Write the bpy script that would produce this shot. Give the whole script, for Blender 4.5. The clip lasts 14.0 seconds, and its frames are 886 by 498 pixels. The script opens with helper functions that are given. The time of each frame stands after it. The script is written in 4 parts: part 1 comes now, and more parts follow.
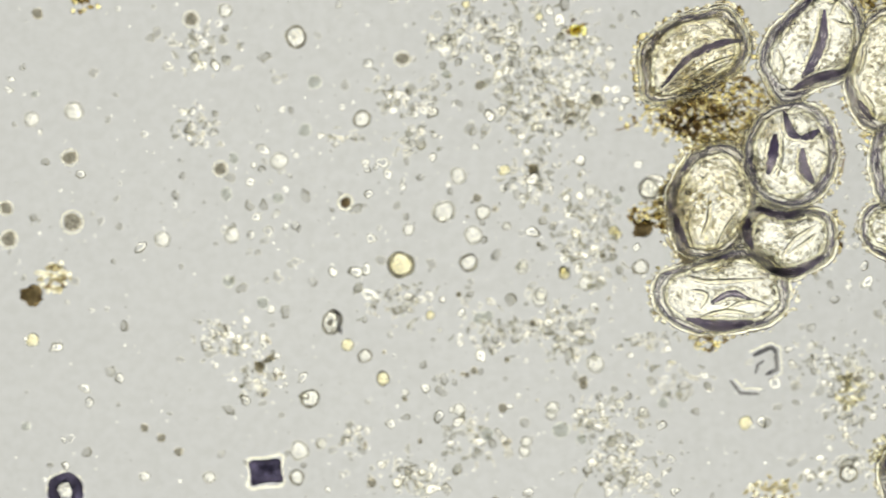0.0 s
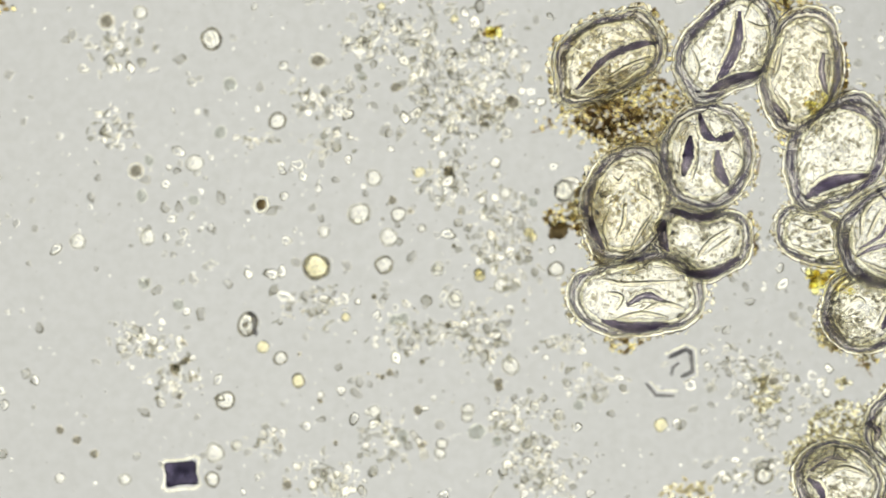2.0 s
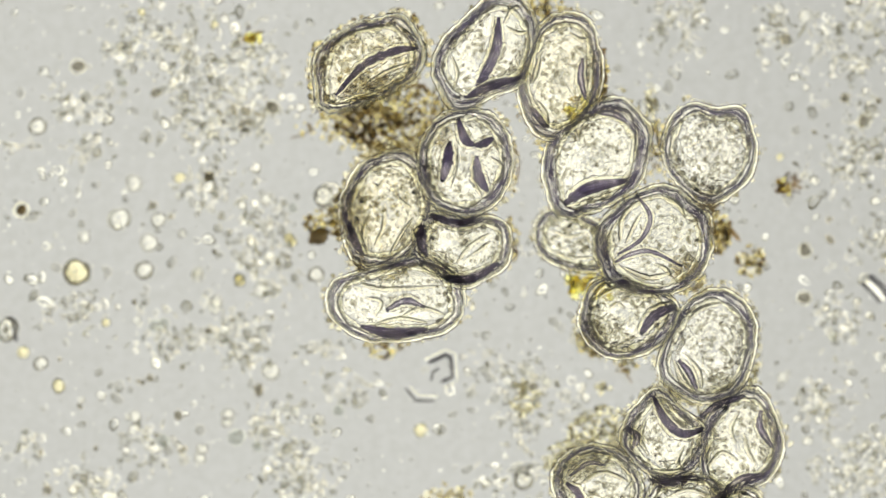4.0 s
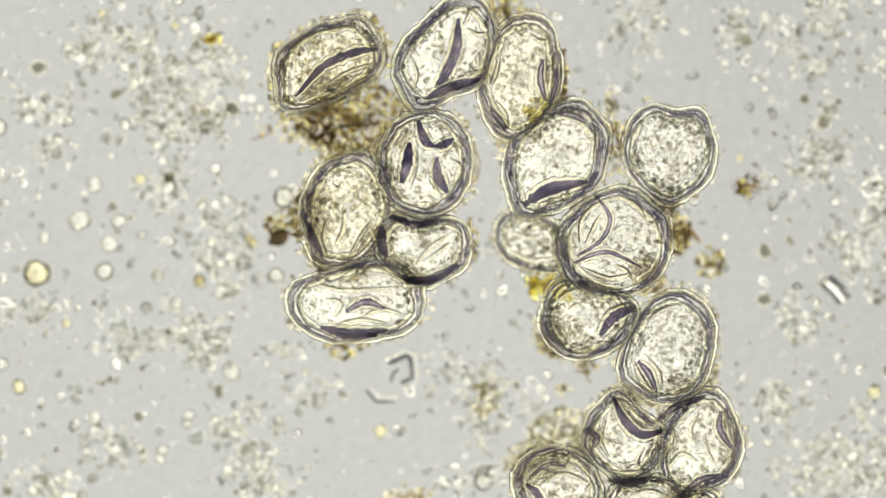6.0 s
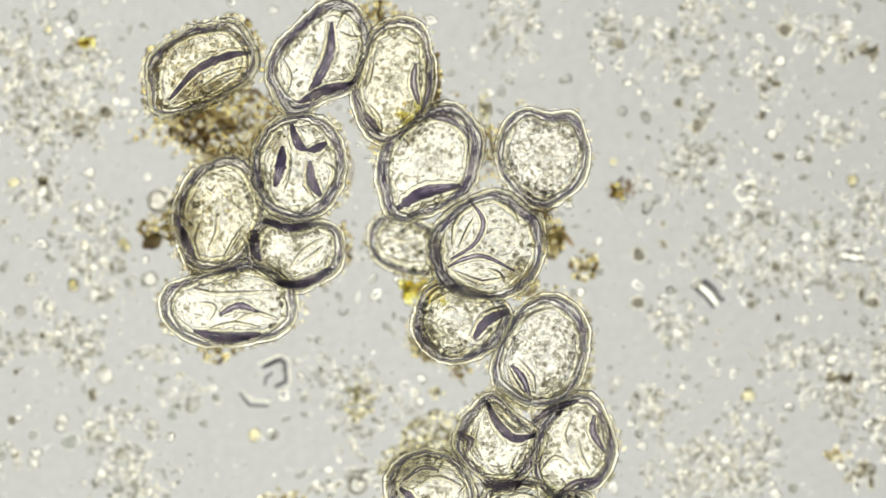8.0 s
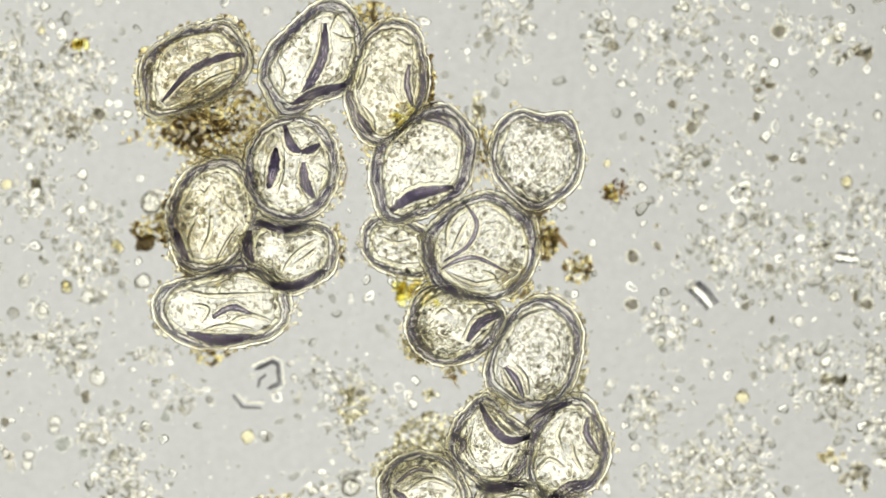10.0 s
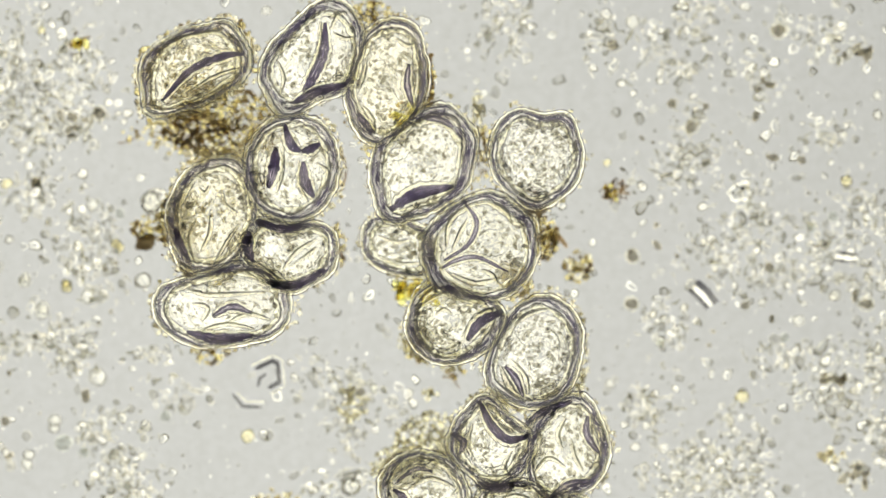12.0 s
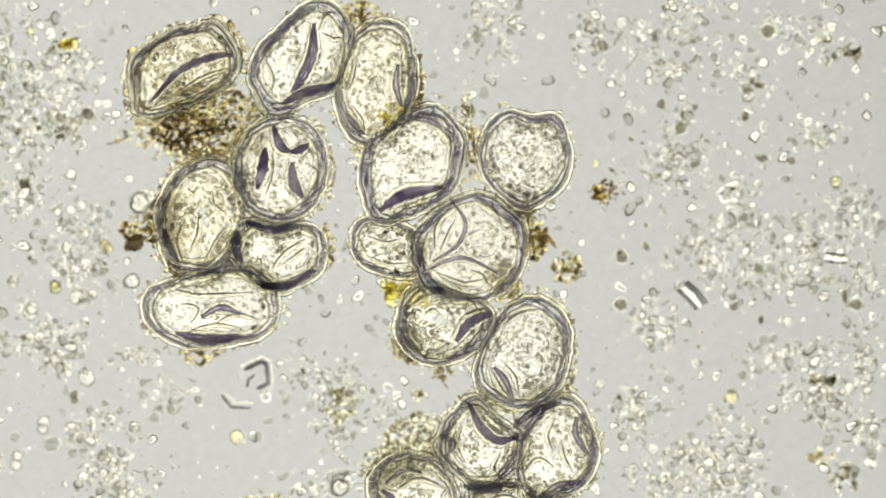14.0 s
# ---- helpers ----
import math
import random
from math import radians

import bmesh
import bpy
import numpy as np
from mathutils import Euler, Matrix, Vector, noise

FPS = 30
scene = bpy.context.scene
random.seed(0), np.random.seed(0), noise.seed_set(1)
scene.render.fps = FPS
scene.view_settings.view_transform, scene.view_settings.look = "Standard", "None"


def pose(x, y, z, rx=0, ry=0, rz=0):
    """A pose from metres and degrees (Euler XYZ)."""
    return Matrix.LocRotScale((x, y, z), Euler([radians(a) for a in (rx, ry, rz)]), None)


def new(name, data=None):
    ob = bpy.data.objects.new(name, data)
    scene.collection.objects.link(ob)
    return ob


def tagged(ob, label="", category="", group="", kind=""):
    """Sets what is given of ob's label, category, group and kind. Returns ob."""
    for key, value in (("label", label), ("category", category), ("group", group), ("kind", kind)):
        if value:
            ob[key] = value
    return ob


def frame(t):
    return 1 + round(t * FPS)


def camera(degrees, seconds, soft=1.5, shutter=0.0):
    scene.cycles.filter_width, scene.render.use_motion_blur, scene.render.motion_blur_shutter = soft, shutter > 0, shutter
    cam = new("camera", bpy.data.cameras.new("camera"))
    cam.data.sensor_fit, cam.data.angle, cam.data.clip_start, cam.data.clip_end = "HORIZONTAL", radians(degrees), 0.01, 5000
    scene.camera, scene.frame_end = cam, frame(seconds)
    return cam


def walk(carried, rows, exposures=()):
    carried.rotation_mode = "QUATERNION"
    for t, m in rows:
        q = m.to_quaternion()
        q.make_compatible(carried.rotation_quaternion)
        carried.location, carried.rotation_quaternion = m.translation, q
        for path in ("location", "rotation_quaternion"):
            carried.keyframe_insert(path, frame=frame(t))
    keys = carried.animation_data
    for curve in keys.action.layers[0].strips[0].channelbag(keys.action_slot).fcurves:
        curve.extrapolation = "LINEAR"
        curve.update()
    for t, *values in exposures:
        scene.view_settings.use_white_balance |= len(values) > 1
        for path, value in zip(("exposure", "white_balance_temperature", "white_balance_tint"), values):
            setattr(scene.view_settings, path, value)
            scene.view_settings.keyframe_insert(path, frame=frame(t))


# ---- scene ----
# A water mount under the microscope, enlarged: one millimetre here stands for about 0.15 micrometres.

# ---- camera ----
LENS = 3.0
HIGH = 0.784 / math.tan(radians(LENS / 2))
cam = camera(LENS, 14.0, soft=1.6, shutter=0.5)
FOCUS_AT = 0.046
RACK = 0.076
cam.data.dof.use_dof = True
cam.data.dof.focus_distance = HIGH
cam.data.dof.aperture_fstop = 0.28

# seconds, travel of the stage in x and y, how far the focus is racked up from the glass to the tops of the grains
PATH = [(0.0, -0.8835, -0.0255, 0.32), (0.5, -0.8000, -0.0249, 0.70), (1.0, -0.7700, -0.0244, 0.90), (1.5, -0.7585, -0.0228, 0.45), (2.0, -0.7335, -0.0218, 0.35), (2.5, -0.6340, -0.0188, 0.25), (3.0, -0.4865, -0.0147, 0.20), (3.5, -0.3835, -0.0126, 0.25), (4.0, -0.3075, -0.0122, 0.80), (4.2, -0.2910, -0.0121, 1.00), (6.3, -0.2270, -0.0100, 0.95), (6.5, -0.2200, -0.0099, 0.85), (7.0, -0.1950, -0.0085, 0.85), (7.5, -0.0805, -0.0046, 0.85), (8.0, -0.0120, -0.0037, 0.90), (8.2, -0.0065, -0.0030, 0.95), (10.3, -0.0004, -0.0004, 0.30), (10.5, -0.0002, -0.0002, 0.20), (11.0, 0.0000, 0.0000, 0.08), (11.5, -0.0002, -0.0002, 0.15), (12.0, -0.0005, -0.0019, 0.60), (12.5, -0.0008, -0.0040, 1.00), (13.0, -0.0003, -0.0023, 0.60), (13.5, 0.0017, -0.0014, 0.36), (14.0, 0.0191, -0.0005, 0.30)]
EXPOSURES = [(0.0, 0.0), (1.5, 0.0), (2.5, 0.01), (3.0, -0.01), (4.2, -0.05), (6.3, -0.01), (7.5, 0.02), (10.3, 0.03), (12.0, 0.03), (12.5, 0.01), (13.0, 0.03), (14.0, 0.02)]
walk(cam, [(t, pose(0.784 + x, -0.441 + y, HIGH + FOCUS_AT + RACK * f)) for t, x, y, f in PATH], EXPOSURES)

# ---- light ----
world = bpy.data.worlds.new("dim_room")
scene.world = world
world.use_nodes = True
world.node_tree.nodes["Background"].inputs["Color"].default_value = (0.62, 0.60, 0.72, 1)
world.node_tree.nodes["Background"].inputs["Strength"].default_value = 0.27
LAMP_LEVEL = 1.01
LAMP_X, LAMP_Y, LAMP_Z = 36.0, 31.2, -60.0


# ---- materials ----
def nodes_of(name):
    m = bpy.data.materials.new(name)
    m.use_nodes = True
    nt = m.node_tree
    nt.nodes.clear()
    out = nt.nodes.new("ShaderNodeOutputMaterial")
    return m, nt, out


def noise_tex(nt, scale, detail=3.0, rough=0.6):
    tc = nt.nodes.new("ShaderNodeTexCoord")
    n = nt.nodes.new("ShaderNodeTexNoise")
    n.inputs["Scale"].default_value = scale
    n.inputs["Detail"].default_value = detail
    n.inputs["Roughness"].default_value = rough
    nt.links.new(tc.outputs["Object"], n.inputs["Vector"])
    return n


def ramp(nt, fac, stops):
    r = nt.nodes.new("ShaderNodeValToRGB")
    els = r.color_ramp.elements
    while len(els) < len(stops):
        els.new(0.5)
    for e, (p, c) in zip(els, stops):
        e.position, e.color = p, (*c, 1)
    nt.links.new(fac, r.inputs["Fac"])
    return r


def bumps(nt, bsdf, fine, coarse, strength, depth):
    a = noise_tex(nt, fine, 2.0)
    b = noise_tex(nt, coarse, 3.0)
    mix = nt.nodes.new("ShaderNodeMath")
    mix.operation = "MULTIPLY_ADD"
    mix.inputs[1].default_value = 0.45
    nt.links.new(a.outputs["Fac"], mix.inputs[0])
    nt.links.new(b.outputs["Fac"], mix.inputs[2])
    bump = nt.nodes.new("ShaderNodeBump")
    bump.inputs["Strength"].default_value = strength
    bump.inputs["Distance"].default_value = depth
    nt.links.new(mix.outputs[0], bump.inputs["Height"])
    nt.links.new(bump.outputs["Normal"], bsdf.inputs["Normal"])


def clear(name, light, dark, ior, scale, fine, coarse, strength, depth, lo=0.35, hi=0.65, per_piece=0.0, ior_spread=0.0):
    """Tinted clear matter: two tones in patches, and an uneven surface."""
    m, nt, out = nodes_of(name)
    g = nt.nodes.new("ShaderNodeBsdfGlass")
    g.inputs["IOR"].default_value = ior
    g.inputs["Roughness"].default_value = 0.0
    n = noise_tex(nt, scale)
    fac = n.outputs["Fac"]
    if per_piece:
        geo = nt.nodes.new("ShaderNodeNewGeometry")
        add = nt.nodes.new("ShaderNodeMath")
        add.operation = "MULTIPLY_ADD"
        add.inputs[1].default_value = per_piece
        nt.links.new(geo.outputs["Random Per Island"], add.inputs[0])
        nt.links.new(fac, add.inputs[2])
        sub = nt.nodes.new("ShaderNodeMath")
        sub.operation = "SUBTRACT"
        sub.inputs[1].default_value = per_piece / 2
        nt.links.new(add.outputs[0], sub.inputs[0])
        fac = sub.outputs[0]
        if ior_spread:
            sq = nt.nodes.new("ShaderNodeMath")
            sq.operation = "POWER"
            sq.inputs[1].default_value = 2.0
            nt.links.new(geo.outputs["Random Per Island"], sq.inputs[0])
            span = nt.nodes.new("ShaderNodeMath")
            span.operation = "MULTIPLY_ADD"
            span.inputs[1].default_value = ior_spread
            span.inputs[2].default_value = ior
            nt.links.new(sq.outputs[0], span.inputs[0])
            nt.links.new(span.outputs[0], g.inputs["IOR"])
    r = ramp(nt, fac, [(lo, dark), (hi, light)])
    nt.links.new(r.outputs["Color"], g.inputs["Color"])
    bumps(nt, g, fine, coarse, strength, depth)
    nt.links.new(g.outputs["BSDF"], out.inputs["Surface"])
    return m


M_BODY = clear("grain_body", (0.99, 0.987, 0.962), (0.81, 0.80, 0.76), 1.16, 150, 240, 110, 0.62, 0.009, 0.36, 0.56)
M_BODY_YELLOW = clear("grain_body_yellow", (0.99, 0.982, 0.945), (0.80, 0.775, 0.69), 1.16, 150, 240, 110, 0.62, 0.009, 0.36, 0.57)
M_BODY_GRANULAR = clear("grain_body_granular", (0.99, 0.99, 0.975), (0.73, 0.72, 0.70), 1.16, 130, 220, 100, 0.65, 0.010, 0.38, 0.58)
# the violet dark of the refracting wall edge is put into this tint
M_WALL = clear("grain_wall", (0.93, 0.92, 0.93), (0.36, 0.33, 0.46), 1.26, 34, 160, 60, 0.4, 0.006, 0.45, 0.64)
M_FOLD = clear("fold", (0.90, 0.89, 0.92), (0.60, 0.57, 0.66), 1.12, 45, 140, 50, 0.5, 0.006)
# dark violet of the strands that stand in for shade between pleats
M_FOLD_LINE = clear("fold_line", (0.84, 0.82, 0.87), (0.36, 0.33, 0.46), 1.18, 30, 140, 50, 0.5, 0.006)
# dark tint for wall outlines, and for the shaded side of creases and furrows
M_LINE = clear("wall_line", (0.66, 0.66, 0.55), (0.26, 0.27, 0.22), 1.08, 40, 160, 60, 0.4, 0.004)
# clear cream of the tubes that stand in for bright fringes along walls and folds
M_CREAM = clear("wall_cream", (1.0, 1.0, 0.97), (0.99, 0.985, 0.92), 1.16, 25, 160, 60, 0.5, 0.006)
M_CREASE = clear("crease", (1.0, 0.995, 0.965), (0.975, 0.96, 0.90), 1.17, 40, 180, 60, 0.35, 0.004)
M_OIL = clear("oil", (0.985, 0.985, 0.975), (0.88, 0.88, 0.865), 1.075, 70, 170, 60, 1.0, 0.016)
# two tints that hold the refraction dark at a drop's edge
M_DROP = clear("droplet_refraction_rim", (0.80, 0.80, 0.78), (0.62, 0.62, 0.60), 1.10, 45, 120, 40, 0.4, 0.004)
M_DROP_DARK = clear("droplet_dark_refraction_rim", (0.60, 0.59, 0.54), (0.40, 0.39, 0.36), 1.10, 45, 120, 40, 0.4, 0.004)
M_OIL_YELLOW = clear("oil_yellow", (0.985, 0.965, 0.84), (0.89, 0.86, 0.70), 1.085, 70, 170, 60, 1.0, 0.016)
M_GREY = clear("grey_spore", (0.92, 0.93, 0.91), (0.74, 0.75, 0.72), 1.06, 130, 220, 110, 0.9, 0.006, 0.4, 0.6)
M_DARK = clear("dark_grain", (0.86, 0.84, 0.78), (0.46, 0.44, 0.38), 1.08, 150, 220, 110, 0.6, 0.004, 0.4, 0.62, per_piece=0.25)
M_DEBRIS = clear("debris", (1.0, 0.995, 0.98), (0.82, 0.815, 0.78), 1.035, 60, 160, 70, 0.9, 0.010, 0.2, 0.62, per_piece=1.0, ior_spread=0.085)
M_FILM = clear("organic_film", (1.0, 0.995, 0.98), (0.90, 0.895, 0.87), 1.035, 60, 160, 70, 0.9, 0.010, 0.3, 0.62, per_piece=0.8, ior_spread=0.065)
M_LUMP = clear("dark_lump", (0.52, 0.46, 0.34), (0.20, 0.165, 0.11), 1.15, 70, 140, 60, 0.8, 0.010, 0.38, 0.62)
M_DUST = clear("dust", (0.99, 0.99, 0.98), (0.88, 0.875, 0.855), 1.03, 30, 140, 60, 0.6, 0.006, 0.2, 0.6, per_piece=1.0, ior_spread=0.075)
M_DEBRIS_GLASSY = clear("glassy_debris", (1.0, 1.0, 0.99), (0.91, 0.91, 0.89), 1.06, 30, 140, 60, 0.8, 0.008, per_piece=0.7, ior_spread=0.10)
M_SHRED = clear("organic_shred", (0.99, 0.985, 0.965), (0.74, 0.735, 0.69), 1.02, 60, 160, 70, 0.8, 0.010, 0.25, 0.7, per_piece=1.0, ior_spread=0.05)
# tint for the dark halo that refraction leaves round debris
M_DEBRIS_SHADE = clear("debris_edge_shade", (0.92, 0.915, 0.885), (0.57, 0.56, 0.51), 1.02, 60, 160, 70, 0.5, 0.006, 0.2, 0.7, per_piece=1.0)
M_BROWN = clear("brown_debris", (0.98, 0.94, 0.71), (0.42, 0.345, 0.20), 1.14, 30, 140, 60, 0.8, 0.010, 0.1, 0.8, per_piece=1.1, ior_spread=0.16)
M_YELLOW = clear("yellow_debris", (1.0, 0.985, 0.66), (0.74, 0.66, 0.34), 1.10, 40, 140, 60, 0.8, 0.010, 0.2, 0.75, per_piece=1.1, ior_spread=0.14)
M_OLIVE = clear("olive_matter", (1.0, 0.99, 0.90), (0.58, 0.55, 0.42), 1.12, 30, 140, 60, 0.8, 0.010, 0.15, 0.75, per_piece=1.1, ior_spread=0.14)
M_SOOT = clear("dark_brown_matter", (0.58, 0.49, 0.36), (0.34, 0.27, 0.19), 1.10, 60, 140, 60, 0.8, 0.010, per_piece=0.6)
M_CRYSTAL = clear("crystal", (0.99, 0.99, 0.98), (0.95, 0.95, 0.94), 1.20, 20, 100, 30, 0.4, 0.008)
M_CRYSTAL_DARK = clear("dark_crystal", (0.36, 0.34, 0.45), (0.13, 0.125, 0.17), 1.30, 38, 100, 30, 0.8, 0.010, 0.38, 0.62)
M_CRYSTAL_EDGE = clear("crystal_edge", (0.50, 0.50, 0.51), (0.28, 0.28, 0.30), 1.15, 30, 120, 40, 0.6, 0.008)
M_GRIT = clear("coat_grit", (1.0, 0.985, 0.90), (0.72, 0.68, 0.55), 1.11, 40, 140, 60, 0.8, 0.010, 0.2, 0.7, per_piece=1.0, ior_spread=0.08)
M_GRANULE = clear("cell_granule", (1.0, 1.0, 0.99), (0.80, 0.79, 0.75), 1.06, 40, 140, 60, 0.8, 0.010, per_piece=0.9)
# clear matter of the tubes added for bright halos round dark things
M_HALO = clear("bright_halo", (1.0, 1.0, 0.97), (0.99, 0.985, 0.93), 1.13, 30, 120, 40, 0.6, 0.008)


def slide_material():
    m, nt, out = nodes_of("slide_glass")
    t = nt.nodes.new("ShaderNodeBsdfTransparent")
    wide = ramp(nt, noise_tex(nt, 9.0, 6.0, 0.7).outputs["Fac"], [(0.3, (0.975, 0.975, 0.97)), (0.7, (1.0, 1.0, 0.995))])
    fine = ramp(nt, noise_tex(nt, 55.0, 3.0, 0.55).outputs["Fac"], [(0.36, (0.955, 0.955, 0.945)), (0.60, (1.0, 1.0, 1.0))])
    mix = nt.nodes.new("ShaderNodeMix")
    mix.data_type, mix.blend_type = "RGBA", "MULTIPLY"
    mix.inputs[0].default_value = 1.0
    nt.links.new(wide.outputs["Color"], mix.inputs[6])
    nt.links.new(fine.outputs["Color"], mix.inputs[7])
    nt.links.new(mix.outputs[2], t.inputs["Color"])
    nt.links.new(t.outputs["BSDF"], out.inputs["Surface"])
    return m


def lamp_material():
    """The lamp's opal glass, dimming slightly outwards; the brighter, warmer ring round it is added to light refracted
    edges.
    """
    m, nt, out = nodes_of("lamp_glow")
    tc = nt.nodes.new("ShaderNodeTexCoord")
    sc = nt.nodes.new("ShaderNodeVectorMath")
    sc.operation = "DIVIDE"
    sc.inputs[1].default_value = (LAMP_X, LAMP_Y, 1)
    ln = nt.nodes.new("ShaderNodeVectorMath")
    ln.operation = "LENGTH"
    nt.links.new(tc.outputs["Object"], sc.inputs[0])
    nt.links.new(sc.outputs["Vector"], ln.inputs[0])
    # stops from 0.225 on: added ring, unseen directly, that brightens strongly bent rays
    r = ramp(nt, ln.outputs["Value"], [(0.0, (0.725, 0.725, 0.679)), (0.068, (0.672, 0.672, 0.630)), (0.176, (0.632, 0.632, 0.593)), (0.225, (1.72, 1.69, 1.51)), (0.88, (1.72, 1.65, 1.36)), (1.0, (0.55, 0.50, 0.50))])
    e = nt.nodes.new("ShaderNodeEmission")
    # the field falls off a little towards one side of the lamp
    lean = nt.nodes.new("ShaderNodeVectorMath")
    lean.operation = "DOT_PRODUCT"
    lean.inputs[1].default_value = (1.0, 0.7, 0.0)
    nt.links.new(tc.outputs["Object"], lean.inputs[0])
    fall = nt.nodes.new("ShaderNodeMapRange")
    fall.inputs["From Min"].default_value = 0.8
    fall.inputs["From Max"].default_value = 4.2
    fall.inputs["To Min"].default_value = LAMP_LEVEL
    fall.inputs["To Max"].default_value = 0.85 * LAMP_LEVEL
    nt.links.new(lean.outputs["Value"], fall.inputs["Value"])
    nt.links.new(fall.outputs["Result"], e.inputs["Strength"])
    nt.links.new(r.outputs["Color"], e.inputs["Color"])
    nt.links.new(e.outputs["Emission"], out.inputs["Surface"])
    return m


M_SLIDE = slide_material()
M_LAMP = lamp_material()


# ---- building helpers ----
def mesh_object(name, verts, faces, material, parent=None, label="", smooth=True):
    me = bpy.data.meshes.new(name)
    me.from_pydata([tuple(v) for v in verts], [], faces)
    me.materials.append(material)
    if smooth:
        me.polygons.foreach_set("use_smooth", [True] * len(me.polygons))
    me.update()
    ob = new(name, me)
    if parent is not None:
        ob.parent = parent
    if label:
        tagged(ob, label)
    return ob


def east(x, y):
    """Millimetres from the north-west corner of the mount's eastern part."""
    return x / 1000, -y / 1000


def west(x, y):
    """Millimetres from the north-west corner of the mount's western part."""
    return (x - 884) / 1000, -(y + 24) / 1000


def hollow_tube(points, radii, flat=1.0, sides=8, closed=False):
    """Verts and faces of a tube along points; flat: its height over its width."""
    n = len(points)
    verts, faces = [], []
    for i, p in enumerate(points):
        a = points[(i - 1) % n] if closed or i else points[i]
        b = points[(i + 1) % n] if closed or i < n - 1 else points[i]
        d = Vector((b[0] - a[0], b[1] - a[1], 0)).normalized()
        side = Vector((-d.y, d.x, 0))
        for k in range(sides):
            u = 2 * math.pi * k / sides
            verts.append(Vector(p) + side * math.cos(u) * radii[i] + Vector((0, 0, math.sin(u) * radii[i] * flat)))
    for i in range(n if closed else n - 1):
        j = (i + 1) % n
        for k in range(sides):
            l = (k + 1) % sides
            faces.append((i * sides + k, j * sides + k, j * sides + l, i * sides + l))
    if not closed:
        faces.append(tuple(range(sides)))
        faces.append(tuple((n - 1) * sides + k for k in reversed(range(sides))))
    return verts, faces


def lump_shapes():
    """A dozen uneven round lumps to draw the small matter from."""
    out = []
    rng = random.Random(5)
    for i in range(14):
        bm = bmesh.new()
        bmesh.ops.create_icosphere(bm, subdivisions=2, radius=1)
        off = Vector((rng.uniform(-50, 50), rng.uniform(-50, 50), i))
        rough = 0.25 + 0.45 * rng.random()
        for v in bm.verts:
            v.co *= 1 + rough * noise.noise(v.co * 1.6 + off) + 0.5 * rough * noise.noise(v.co * 4 + off)
        vs = np.array([v.co[:] for v in bm.verts])
        wide = np.hypot(vs[:, 0], vs[:, 1])
        up = vs[:, 2] > 0
        vs[up, 2] = 0.5 * vs[up, 2] + 0.9 * np.clip(1 - wide[up], 0, 1)
        vs[:, 2] -= vs[:, 2].min()
        fs = [tuple(v.index for v in f.verts) for f in bm.faces]
        bm.free()
        out.append((vs, fs))
    return out


LUMPS = lump_shapes()
TAKEN = {}


def room(layer, x, y, r, gap=0.85):
    """Whether a lump of radius r finds room at x, y among those of its layer; takes it if so."""
    i, j = math.floor(x / 0.03), math.floor(y / 0.03)
    for di in (-1, 0, 1):
        for dj in (-1, 0, 1):
            for ox, oy, o in TAKEN.get((layer, i + di, j + dj), ()):
                if math.hypot(x - ox, y - oy) < gap * (r + o):
                    return False
    TAKEN.setdefault((layer, i, j), []).append((x, y, r))
    return True


def heap(name, material, places, parent=None, label="", seed=0):
    """One mesh of lumps; places: x, y, z of the underside, radius, stretch, height."""
    rng = random.Random(seed)
    verts, faces = [], []
    for x, y, z, r, stretch, tall in places:
        vs, fs = LUMPS[rng.randrange(len(LUMPS))]
        a = rng.uniform(0, 6.283)
        c, s = math.cos(a), math.sin(a)
        p = vs * np.array((r * stretch, r, r * tall))
        q = np.stack((p[:, 0] * c - p[:, 1] * s + x, p[:, 0] * s + p[:, 1] * c + y, p[:, 2] + z), 1)
        base = len(verts)
        verts.extend(map(tuple, q))
        faces.extend(tuple(base + k for k in f) for f in fs)
    return mesh_object(name, verts, faces, material, parent, label)


